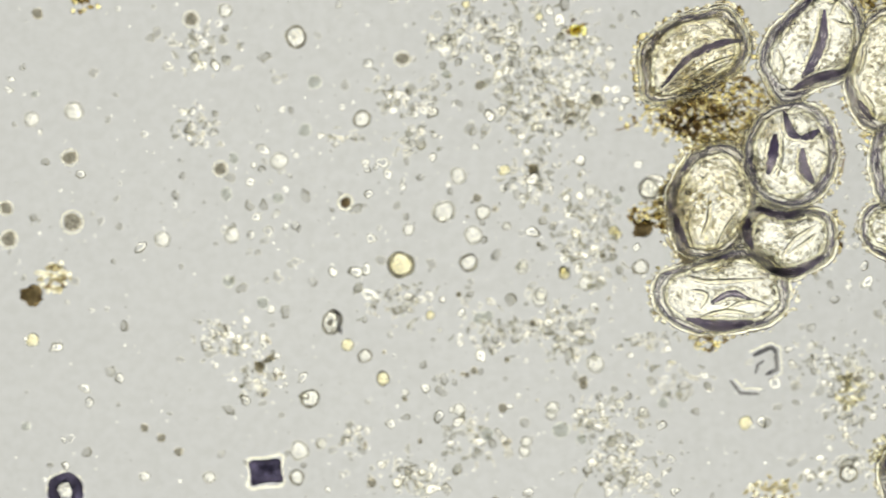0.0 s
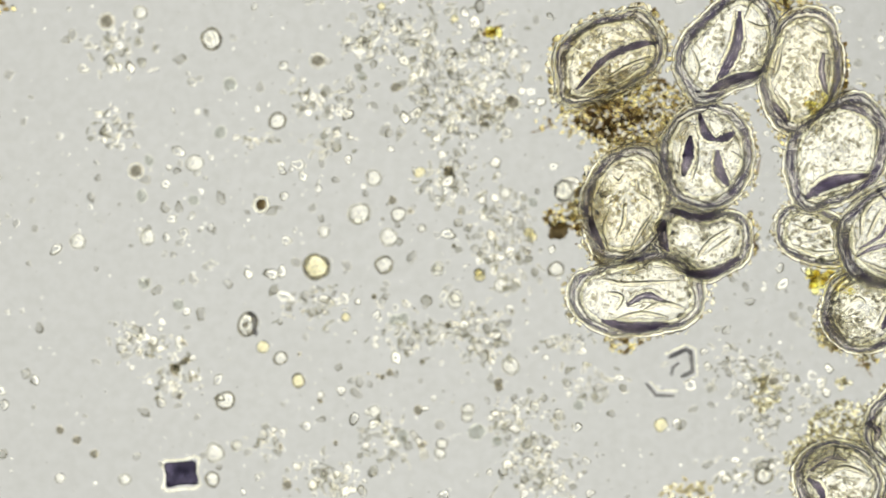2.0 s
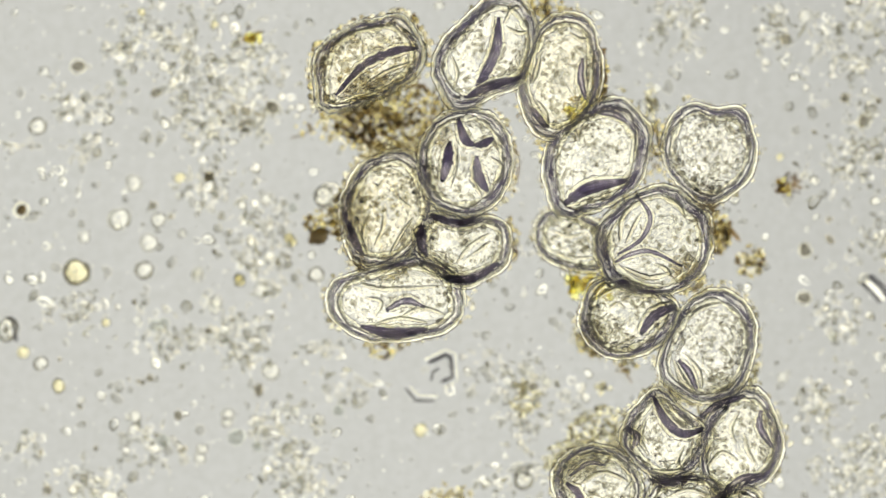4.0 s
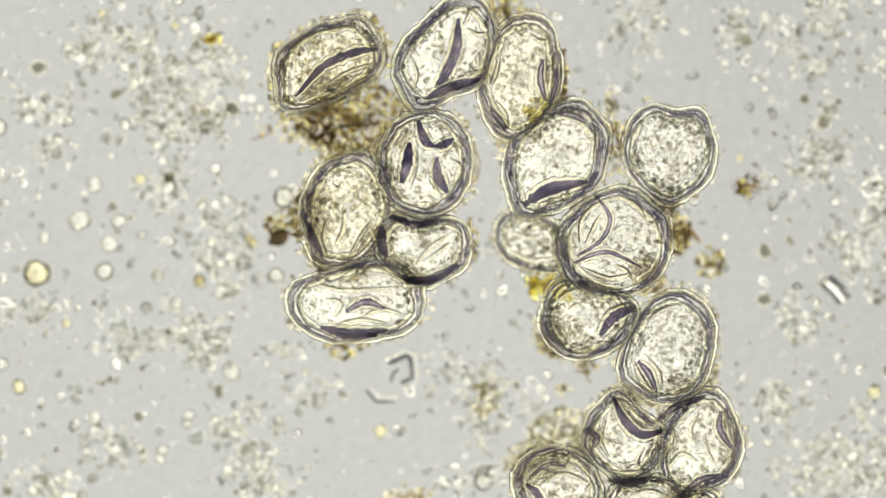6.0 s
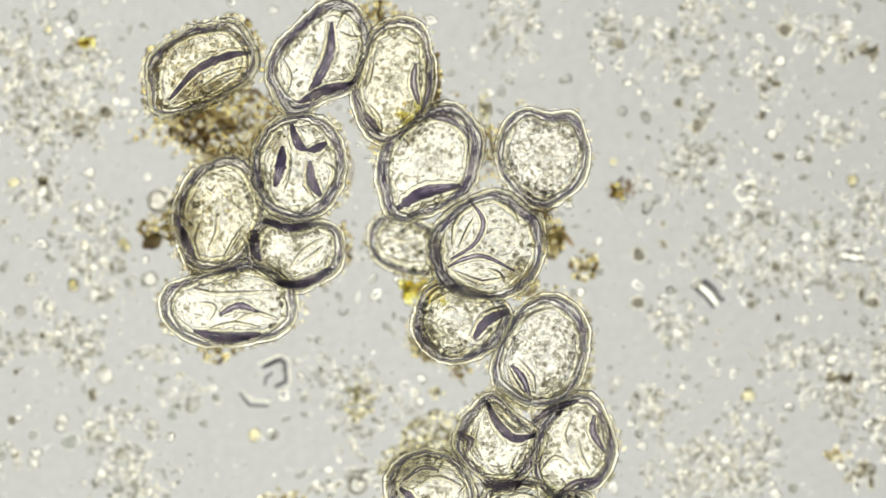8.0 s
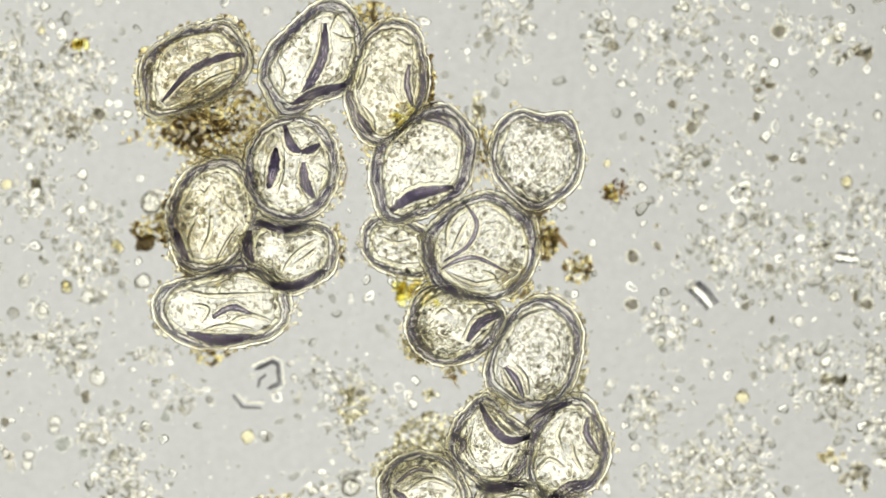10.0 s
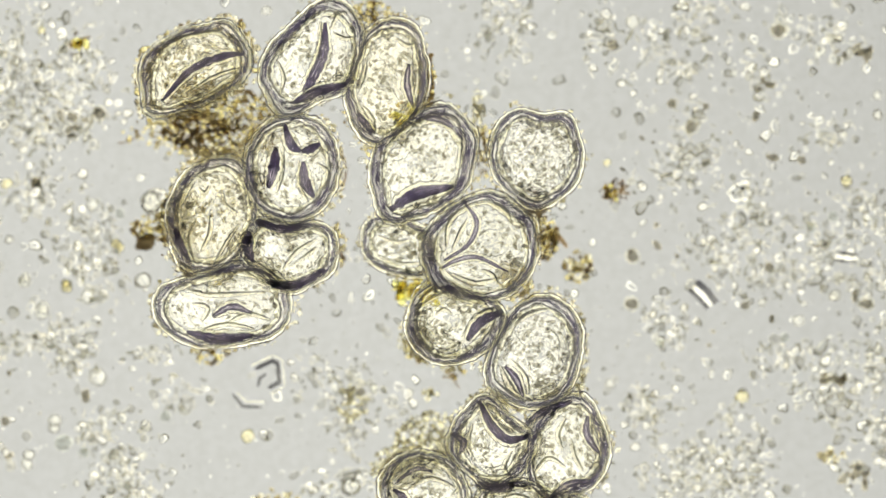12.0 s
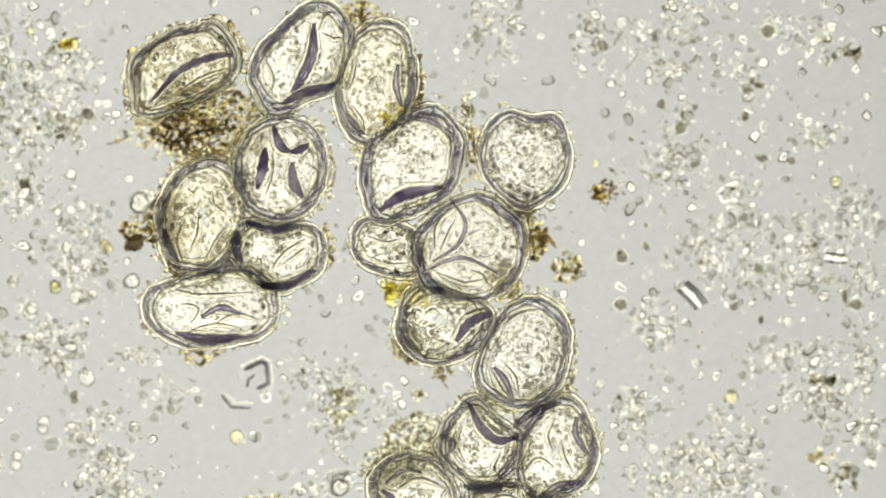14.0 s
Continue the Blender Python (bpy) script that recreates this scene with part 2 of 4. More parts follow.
def flecks(name, material, places, label="", seed=0):
    """One mesh of small translucent bodies, each a bright uneven crown in a rim tinted dark as its edge shade; places
    as for heap().
    """
    rng = random.Random(seed)
    verts, faces, slots = [], [], []
    for n, (x, y, z, r, stretch, tall) in enumerate(places):
        a = rng.uniform(0, 6.283)
        ct, st = math.cos(a), math.sin(a)
        segs = 16
        wob = []
        for j in range(segs):
            c, d = math.cos(6.283 * j / segs), math.sin(6.283 * j / segs)
            wob.append(max(0.5, 1 + 0.62 * noise.noise(Vector((c * 1.1, d * 1.1, seed + n * 1.7))) + 0.12 * noise.noise(Vector((c * 2.8, d * 2.8, seed + n * 2.3)))))
        gap = rng.uniform(0, 6.283)
        crown_top, rim = 0.9 * tall * r, 0.20 * r
        dx, dy = rng.uniform(-0.3, 0.3) * r, rng.uniform(-0.3, 0.3) * r

        def put(px, py, pz):
            px *= stretch
            verts.append((x + px * ct - py * st, y + px * st + py * ct, z + pz))

        base = len(verts)
        for q, h in ((0.80, 0.0), (0.72, 0.14), (0.40, 0.60)):
            for j in range(segs):
                u = 6.283 * j / segs
                put(dx * (1 - q) + r * q * wob[j] * math.cos(u), dy * (1 - q) + r * q * wob[j] * math.sin(u), h * crown_top)
        put(dx, dy, crown_top)
        put(0, 0, 0)
        for i in range(2):
            for j in range(segs):
                k = (j + 1) % segs
                faces.append((base + i * segs + j, base + i * segs + k, base + (i + 1) * segs + k, base + (i + 1) * segs + j))
        for j in range(segs):
            k = (j + 1) % segs
            faces.append((base + 2 * segs + j, base + 2 * segs + k, base + 3 * segs))
            faces.append((base + k, base + j, base + 3 * segs + 1))
        slots += [0] * (4 * segs)
        if r < 0.003 or rng.random() < 0.1:
            continue
        base = len(verts)
        for j in range(segs):
            u = 6.283 * j / segs
            own = rim * (0.78 + 0.42 * math.cos(u - gap)) * (0.6 + 0.4 * wob[(j * 5) % segs])
            for k in range(4):
                v = 6.283 * k / 4
                d = r * wob[j] * 0.92 + own * math.cos(v)
                put(d * math.cos(u), d * math.sin(u), own * (1 + math.sin(v)))
        for j in range(segs):
            l = (j + 1) % segs
            for k in range(4):
                m = (k + 1) % 4
                faces.append((base + j * 4 + k, base + l * 4 + k, base + l * 4 + m, base + j * 4 + m))
        slots += [1] * (4 * segs)
    ob = mesh_object(name, verts, faces, material, None, label)
    ob.data.materials.append(M_DEBRIS_SHADE)
    ob.data.polygons.foreach_set("material_index", slots)
    return ob


# ---- slide and lamp ----
def box(name, lo, hi, material):
    x0, y0, z0 = lo
    x1, y1, z1 = hi
    v = [(x0, y0, z0), (x1, y0, z0), (x1, y1, z0), (x0, y1, z0), (x0, y0, z1), (x1, y0, z1), (x1, y1, z1), (x0, y1, z1)]
    f = [(3, 2, 1, 0), (4, 5, 6, 7), (0, 1, 5, 4), (1, 2, 6, 5), (2, 3, 7, 6), (3, 0, 4, 7)]
    return mesh_object(name, v, f, material, smooth=False)


tagged(box("ground", (-2.6, -2.2, -0.2), (3.2, 1.3, 0.0), M_SLIDE), "clear flat glass microscope slide under the wet mount", "glass slide", kind="structure")


def lamp_field():
    n = 96
    verts, faces = [], []
    for z in (0, -0.2):
        for i in range(n):
            a = 2 * math.pi * i / n
            verts.append((LAMP_X * math.cos(a), LAMP_Y * math.sin(a), z))
    faces.append(tuple(range(n)))
    faces.append(tuple(n + i for i in reversed(range(n))))
    for i in range(n):
        j = (i + 1) % n
        faces.append((i, n + i, n + j, j))
    ob = mesh_object("backdrop", verts, faces, M_LAMP, smooth=False)
    ob.location = (0.34, -0.45, LAMP_Z)
    return tagged(ob, "pale grey glowing lamp field with an added brighter ring out of view", "lamp field", kind="structure")


lamp_field()


# ---- pollen grains ----
def bezier(pts, n=14):
    """A smooth line through three or four points."""
    out = []
    p = [Vector((*q, 0)) for q in pts]
    p = [p[0] * 2 - p[1]] + p + [p[-1] * 2 - p[-2]]
    for s in range(len(p) - 3):
        a, b, c, d = p[s:s + 4]
        for i in range(n + (s == len(p) - 4)):
            t = i / n
            out.append(0.5 * ((2 * b) + (c - a) * t + (2 * a - 5 * b + 4 * c - d) * t * t + (3 * b - a - 3 * c + d) * t ** 3))
    return out


# grains whose folds lie deep in the sunken middle
LOW_FOLDS = (2, 4)
# grains whose folds stand up above the rim
HIGH_FOLDS = (1, 3, 8)


def pollen_grain(x, y, a, b, turn, label, body=None, waves=(), folds=(), creases=(), lift=0.0, thick=0.110, sink=0.048, wall=9.0, seed=1,
                 beads=0, wrinkles=9, granules=420, bead_size=1.0, outer_coat=False, heavy=()):
    """x, y, half axes a and b in millimetres, turn in degrees; waves: (count, size, phase) of the outline; folds: (half width, points); heavy: where the wall is thick, in degrees."""
    rng = random.Random(seed)
    cx, cy = east(x, y)
    a, b = a / 1000, b / 1000
    ct, st = math.cos(radians(turn)), math.sin(radians(turn))
    off = Vector((seed * 3.7, seed * 1.3, 0))
    root = new("pollen_grain")
    root.location = (cx, cy, lift)
    tagged(root, label, "pollen grain", "cluster of pollen grains")
    half = thick / 2

    def radius(u):
        r = (abs(math.cos(u)) ** 2.3 + abs(math.sin(u)) ** 2.3) ** (-1 / 2.3)
        k = 1 + sum(s * math.cos(c * (u - radians(ph))) for c, s, ph in waves)
        k += 0.012 * noise.noise(Vector((math.cos(u) * 1.9, math.sin(u) * 1.9, seed * 1.7)))
        k += 0.024 * noise.noise(Vector((math.cos(u) * 7, math.sin(u) * 7, seed + 9))) + 0.018 * noise.noise(Vector((math.cos(u) * 15, math.sin(u) * 15, seed + 2)))
        k += 0.014 * noise.noise(Vector((math.cos(u) * 3.5, math.sin(u) * 3.5, seed + 6)))
        return r * k

    def place(u, rho):
        r = radius(u) * rho
        px, py = a * r * math.cos(u), b * r * math.sin(u)
        return px * ct - py * st, px * st + py * ct

    def height(rho):
        """The upper side: a raised rim round a sunken middle."""
        s = min(1, max(0, (rho - 0.12) / 0.76))
        h = thick - sink * (1 - s * s * (3 - 2 * s)) - half
        return h * (1 - rho ** 50) ** 0.5

    def top(px, py):
        qx, qy = (px * ct + py * st) / a, (-px * st + py * ct) / b
        rho = min(1, math.hypot(qx, qy) / radius(math.atan2(qy, qx)) / 0.985)
        return half + height(rho)

    def swell(u):
        """How far the wall thickens at u."""
        px, py = place(u, 1)
        way = math.atan2(py, px)
        c, d = math.cos(u), math.sin(u)
        k = 0.30 + 0.80 * max(0, 0.15 + noise.noise(Vector((c * 1.3, d * 1.3, seed + 4))))
        return k + sum(0.85 * math.cos(radians(1.4 * e)) ** 2 for e in [abs((math.degrees(way) - h + 180) % 360 - 180) for h in heavy] if e < 64)

    # body
    segs, rings = 120, 26
    verts, faces = [], []
    for sgn in (1, -1):
        for i in range(1, rings):
            rho = 1 - (1 - i / rings) ** 1.5
            for j in range(segs):
                px, py = place(2 * math.pi * j / segs, rho * 0.985)
                w = noise.noise(Vector((px * 26, py * 26, sgn * 3)) + off) * 0.10 + noise.noise(Vector((px * 75, py * 75, sgn * 5)) + off) * 0.05
                verts.append((px, py, half + height(rho) * (1 + w) if sgn > 0 else half * (1 - (1 - rho ** 50) ** 0.5 * (1 + min(w, 0)))))
    eq = len(verts)
    for j in range(segs):
        px, py = place(2 * math.pi * j / segs, 0.985)
        verts.append((px, py, half))
    for s in range(2):
        base = s * (rings - 1) * segs
        loops = [[base + i * segs + j for j in range(segs)] for i in range(rings - 1)] + [[eq + j for j in range(segs)]]
        for l0, l1 in zip(loops, loops[1:]):
            for j in range(segs):
                k = (j + 1) % segs
                q = (l0[j], l1[j], l1[k], l0[k])
                faces.append(q if s == 0 else q[::-1])
        mid = len(verts)
        verts.append((0, 0, thick - sink if s == 0 else 0))
        for j in range(segs):
            q = (mid, loops[0][j], loops[0][(j + 1) % segs])
            faces.append(q if s == 0 else q[::-1])
    mesh_object("body", verts, faces, body or M_BODY, root)

    # wall: a laminated band tinted with its refraction dark along the rim, thin lines and a cream layer round the foot
    n = 260
    mean = math.sqrt(a * b)
    count = max(4, min(6, round(wall / 2.2)))
    step = 0.0020 / mean
    layers = [("wall", 0.975 - step * i, M_WALL, 1.0) for i in range(count)]
    # rim_light and the cream tubes are added for the bright halo along the wall
    layers += [("rim_light", 1.038, M_CREAM, 0.92), ("wall_line", 0.998, M_LINE, 0.44), ("cream_layer", 1.024, M_CREAM, 0.40)]
    layers += [("foot_wall", 0.972 - 1.1 * step * i, M_WALL, 0.36 + 0.08 * i) for i in range(3)]
    if outer_coat:
        layers += [("coat_line", 1.085, M_LINE, 0.8), ("coat_line", 1.11, M_CREAM, 0.75)]
    for i, (name, share, stuff, level) in enumerate(layers):
        pts, rad = [], []
        ribbon = name in ("wall", "foot_wall")
        for j in range(n):
            c, d = math.cos(6.283 * j / n), math.sin(6.283 * j / n)
            loose = swell(6.283 * j / n)
            rho = 0.975 - (0.975 - share) * loose if ribbon else share
            own = 0.25 * loose if ribbon else 1
            rho += own * (0.012 * noise.noise(Vector((c * 5, d * 5, seed + 5 * i))) + 0.009 * noise.noise(Vector((c * 13, d * 13, seed + 3 * i))) + 0.005 * noise.noise(Vector((c * 29, d * 29, seed + 6 * i))))
            rho += 0.008 * noise.noise(Vector((c * 6, d * 6, seed + 2))) if ribbon else 0.035 * noise.noise(Vector((c * 6, d * 6, seed + 8 * i))) if share > 1.05 else 0
            px, py = place(2 * math.pi * j / n, rho)
            pts.append((px, py, top(px, py) + 0.001 if level == 1 else thick * level))
            if name == "wall":
                rad.append(0.0002 + step * mean * loose * min(0.48, max(0.12, 0.37 + 0.4 * noise.noise(Vector((c * 3.5, d * 3.5, seed + 3 * i))))))
            elif name == "foot_wall":
                rad.append(0.0002 + step * mean * min(1.2, max(0.1, 1.1 * (loose - 0.55))) * (0.30 + 0.3 * noise.noise(Vector((c * 4, d * 4, seed + 3 * i)))))
            elif name == "rim_light":
                rad.append(0.0030 + 0.0042 * max(0, min(1, 0.45 + noise.noise(Vector((c * 2.5, d * 2.5, seed + 11))))))
            else:
                rad.append((0.0020 if stuff is M_CREAM else 0.0013) * (0.75 + 0.8 * noise.noise(Vector((c * 5, d * 5, seed + 7 * i)))))
        v, f = hollow_tube(pts, rad, 1.0, 6, True)
        if stuff is M_CREAM:
            lab = "pale cream tube put in as the wall's bright fringe"
        else:
            lab = "wall layer tinted dark violet as its refracted edge" if ribbon else "thin line tinted dark as the wall's refracted edge"
        mesh_object(name, v, f, stuff, root, lab)
    # one more clear tube, put in for the bright halo inside the wall
    pts, rad = [], []
    for j in range(n):
        c, d = math.cos(6.283 * j / n), math.sin(6.283 * j / n)
        loose = swell(6.283 * j / n)
        rho = 0.975 - step * (count - 1) * loose - 0.0075 / mean + 0.012 * noise.noise(Vector((c * 4, d * 4, seed + 7)))
        px, py = place(2 * math.pi * j / n, rho)
        pts.append((px, py, top(px, py) - 0.001))
        rad.append(0.0030 + 0.0050 * max(0, min(1, 0.5 + noise.noise(Vector((c * 3, d * 3, seed))))))
    v, f = hollow_tube(pts, rad, 0.8, 8, True)
    mesh_object("inner_halo", v, f, M_CREAM, root, "clear tube put in as the wall's inner bright halo")

    fold_spots = [(p.x, p.y, w / 1000) for w, *line in [*folds, *creases] for p in bezier([(q[0] / 1000 - cx, -q[1] / 1000 - cy) for q in line], 8)]

    def on_fold(px, py, gap):
        return any(math.hypot(px - fx, py - fy) < fw + gap for fx, fy, fw in fold_spots)

    # folds and creases on the upper side
    for name, mat, sets, lab in (("fold", M_FOLD, folds, "dark violet fold in the coat"), ("crease", M_CREASE, creases, "pale raised crease")):
        for width, *line in sets:
            course = bezier([(q[0] / 1000 - cx, -q[1] / 1000 - cy) for q in line])
            m = len(course)
            pts = []
            for i, p in enumerate(course):
                low = top(p.x, p.y)
                arch = (0.1 if seed in LOW_FOLDS else 1.35 if seed in HIGH_FOLDS else 0.8) * (thick - low) * math.sin(math.pi * i / (m - 1)) ** 0.5
                pts.append((p.x, p.y, low + arch if name == "fold" else low - 0.002))
            rad = [(0.85 if name == "fold" else 0.72) * width / 1000 * (0.10 + 0.95 * math.sin(math.pi * (0.04 + 0.92 * i / (m - 1))) ** 0.85) * (1 + 0.5 * noise.noise(Vector((i * 0.45, seed, width)))) for i in range(m)]
            v, f = hollow_tube(pts, rad, 0.8, 8)
            ob = mesh_object(name, v, f, mat, root, lab)
            if name == "crease":
                # the dark side of the crease, put in as a dark-tinted strand
                edge = []
                for i in range(m):
                    q, r = pts[max(i - 1, 0)], pts[min(i + 1, m - 1)]
                    d = Vector((r[0] - q[0], r[1] - q[1], 0)).normalized()
                    edge.append((pts[i][0] - d.y * (rad[i] + 0.0012), pts[i][1] + d.x * (rad[i] + 0.0012), pts[i][2] + 0.001))
                v, f = hollow_tube(edge, [0.0004 + 0.0011 * math.sin(math.pi * (0.05 + 0.9 * i / (m - 1))) for i in range(m)], 1.0, 6)
                mesh_object("crease_shade", v, f, M_LINE, ob, "thin dark strand put in as the crease's shaded side")
            if name == "fold":
                across = []
                for i in range(m):
                    q, r = pts[max(i - 1, 0)], pts[min(i + 1, m - 1)]
                    d = Vector((r[0] - q[0], r[1] - q[1], 0)).normalized()
                    across.append((-d.y, d.x))
                # shade between the pleats as dark strands, bright edges as clear tubes
                strands = max(2, round(width / 2.6))
                verts, faces = [], []
                for k in range(strands):
                    g = -0.8 + 1.6 * k / (strands - 1)
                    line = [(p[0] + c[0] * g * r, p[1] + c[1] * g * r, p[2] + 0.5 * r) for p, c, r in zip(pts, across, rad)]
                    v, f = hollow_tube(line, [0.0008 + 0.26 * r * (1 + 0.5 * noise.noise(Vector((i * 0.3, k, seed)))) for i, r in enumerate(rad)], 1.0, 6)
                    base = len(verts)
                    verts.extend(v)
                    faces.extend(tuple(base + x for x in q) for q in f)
                mesh_object("fold_shade", verts, faces, M_FOLD_LINE, ob, "strands tinted dark violet as shade between the fold's pleats")
                for side in (-1, 1):
                    edge = [(p[0] + c[0] * side * (r * 1.25 + 0.0018), p[1] + c[1] * side * (r * 1.25 + 0.0018), p[2]) for p, c, r in zip(pts, across, rad)]
                    v, f = hollow_tube(edge, [0.0012 + 0.42 * k for k in rad], 0.8, 6)
                    mesh_object("lip", v, f, M_CREAM, ob, "clear tube put in as the fold's bright edge")

    # fine wrinkles: along the wall near it, along the long axis inside; pale ridges, and dark strands as furrow shade
    for name, stuff, share, lab in (("wrinkled_film", M_CREASE, 1.0, "fine pale wrinkles of the coat"), ("furrow_shade", M_LINE, 0.8, "fine strands tinted dark as shade in the coat's furrows")):
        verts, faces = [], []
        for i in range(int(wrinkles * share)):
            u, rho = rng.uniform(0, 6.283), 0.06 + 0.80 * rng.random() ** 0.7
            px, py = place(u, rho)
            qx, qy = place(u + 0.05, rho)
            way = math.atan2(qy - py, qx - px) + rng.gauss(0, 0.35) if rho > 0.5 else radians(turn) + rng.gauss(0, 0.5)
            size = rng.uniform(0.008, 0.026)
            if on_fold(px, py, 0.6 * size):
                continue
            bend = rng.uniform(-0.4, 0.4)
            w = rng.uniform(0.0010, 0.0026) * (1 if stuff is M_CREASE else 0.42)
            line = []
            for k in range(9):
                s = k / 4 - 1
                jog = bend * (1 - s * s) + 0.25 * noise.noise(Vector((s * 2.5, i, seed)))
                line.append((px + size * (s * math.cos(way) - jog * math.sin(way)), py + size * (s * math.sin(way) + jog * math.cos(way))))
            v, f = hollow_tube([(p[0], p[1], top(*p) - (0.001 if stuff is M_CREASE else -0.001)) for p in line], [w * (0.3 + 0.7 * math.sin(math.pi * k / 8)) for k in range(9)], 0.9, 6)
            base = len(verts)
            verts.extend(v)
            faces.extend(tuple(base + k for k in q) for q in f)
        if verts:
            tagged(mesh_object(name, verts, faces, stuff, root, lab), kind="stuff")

    # granular content showing through the coat
    spots = []
    for i in range(granules):
        px, py = place(rng.uniform(0, 6.283), 0.9 * rng.random() ** 0.5)
        r = 0.0017 + 0.0026 * rng.random() ** 1.6
        if on_fold(px, py, 0.003):
            continue
        spots.append((px, py, top(px, py) - r * 0.7, r, rng.uniform(1, 1.9), 0.8))
    tagged(heap("granular_content", M_GRANULE, spots, root, "fine pale granules under the coat", seed + 40), kind="stuff")

    # grit that sticks to the wall in patches, brown among pale
    for k, stuff in enumerate((M_GRIT, M_BROWN if body is M_BODY_YELLOW else M_OLIVE)):
        spots = []
        for i in range((160 + 7 * beads) if k == 0 else 110 + 8 * beads):
            u = rng.uniform(0, 6.283)
            if rng.random() > 0.2 + 1.4 * max(0, 0.15 + noise.noise(Vector((math.cos(u) * 2.2, math.sin(u) * 2.2, seed * 1.9 + k)))):
                continue
            rho = rng.uniform(0.86 if k == 0 else 1.03, 1.2) if outer_coat else 1.02 + 0.09 * bead_size * abs(rng.gauss(0, 0.8))
            if 0.91 < rho < 1:
                continue
            px, py = place(u, rho)
            r = bead_size * (0.0013 + 0.0030 * rng.random() ** 2)
            if not room("coat", cx + px, cy + py, r, 0.6):
                continue
            spots.append((px, py, rng.uniform(0.1, 0.95) * half if rho > 1 else top(px, py) - 0.3 * r, r, rng.uniform(1, 1.8), 1.0))
        if spots:
            tagged(heap("adhering_grit", stuff, spots, root, "fine grit stuck to the coat", seed + k), kind="stuff")
    return root


def build_grains():
    pale = "pale translucent pollen grain with a dark wrinkled wall"
    # lower layer first
    pollen_grain(707, 439, 64, 49, 138, "small pale pollen grain half covered by a larger one", seed=11, thick=0.055, sink=0.018, waves=[(2, 0.124, 39.8), (3, 0.01, 6.4), (4, 0.042, -12.0), (5, 0.007, 7.2), (6, 0.011, 1.0)], wall=8, beads=26, creases=[(4, (668, 420), (700, 432), (730, 425)), (4, (668, 455), (705, 470), (745, 468))])
    pollen_grain(375, 382, 99, 72, 69, "yellowish pollen grain with many fine lengthwise creases", M_BODY_YELLOW, seed=5, heavy=(130, 215), waves=[(2, 0.03, 53.3), (4, 0.04, -1.1), (5, 0.01, 8.6), (6, 0.017, -10.9)], wall=9, beads=130, bead_size=1.25,
                 folds=[(7, (309, 405), (318, 432), (333, 462))],
                 creases=[(4, (345, 462), (336, 425), (350, 385)), (5, (356, 448), (372, 415), (374, 372)), (4, (380, 470), (402, 432), (425, 398)),
                          (4, (392, 338), (398, 365), (420, 380)), (4, (350, 335), (362, 345), (372, 330))])
    pollen_grain(510, 451, 77, 63, 18, "pale pollen grain with a thick dark lower wall", seed=6, heavy=(100,), waves=[(1, 0.016, -81.6), (2, 0.139, -39.0), (3, 0.091, 11.3), (4, 0.04, 10.5), (5, 0.046, 31.5), (6, 0.015, -8.8), (7, 0.023, 8.8), (8, 0.012, -15.4)], wall=12, beads=30,
                 folds=[(9, (441, 410), (438, 440), (448, 468)), (8, (470, 505), (525, 505), (575, 478)), (7, (452, 392), (500, 408), (548, 398))],
                 creases=[(5, (500, 480), (525, 450), (560, 425)), (5, (455, 470), (480, 490), (500, 505)), (4, (520, 470), (548, 452), (560, 440))])
    pollen_grain(397, 544, 113, 70, 0, "long oval pollen grain with wavy cross folds", seed=7, heavy=(70,), waves=[(1, 0.005, -80.1), (2, 0.066, 32.8), (3, 0.047, 59.8), (4, 0.043, -18.2), (5, 0.008, 13.2), (6, 0.006, 21.7)], wall=10, beads=30, folds=[(6, (375, 562), (410, 545), (445, 556)), (9, (330, 590), (385, 602), (450, 595))],
                 creases=[(6, (330, 515), (375, 525), (470, 520)), (5, (340, 540), (365, 548), (355, 572)), (5, (400, 575), (440, 560), (480, 570)),
                          (5, (350, 590), (400, 578), (450, 585)), (5, (430, 480), (455, 500), (490, 512))])
    pollen_grain(342, 123, 93, 70, 51, "yellow-brown pollen grain with a coarse double coat", M_BODY_YELLOW, seed=1, heavy=(170, 60), waves=[(1, 0.005, 82.2), (2, 0.161, -41.3), (3, 0.03, -56.2), (4, 0.05, 8.5), (5, 0.02, 22.9), (6, 0.034, -3.1), (7, 0.013, 9.1)], wall=9,
                 beads=150, bead_size=1.3, outer_coat=True,
                 folds=[(7, (286, 182), (336, 128), (395, 102), (432, 98))],
                 creases=[(5, (275, 100), (320, 72), (392, 56)), (5, (330, 170), (380, 140), (430, 122)), (5, (300, 195), (360, 178), (410, 150)),
                          (4, (396, 58), (415, 75), (432, 100))])
    pollen_grain(685, 146, 106, 66, 75, "yellowish pollen grain with a greenish patch", M_BODY_YELLOW, seed=3, heavy=(230, 10), waves=[(2, 0.025, 46.4), (3, 0.007, 28.9), (4, 0.03, -1.4), (5, 0.019, -27.8), (6, 0.006, -22.2)], wall=8, beads=50,
                 folds=[(6, (632, 203), (645, 220), (660, 238)), (6, (724, 115), (720, 150), (730, 190))],
                 creases=[(6, (640, 190), (655, 212), (662, 240)), (5, (700, 70), (722, 85), (740, 80)), (5, (648, 105), (640, 140), (632, 160))])
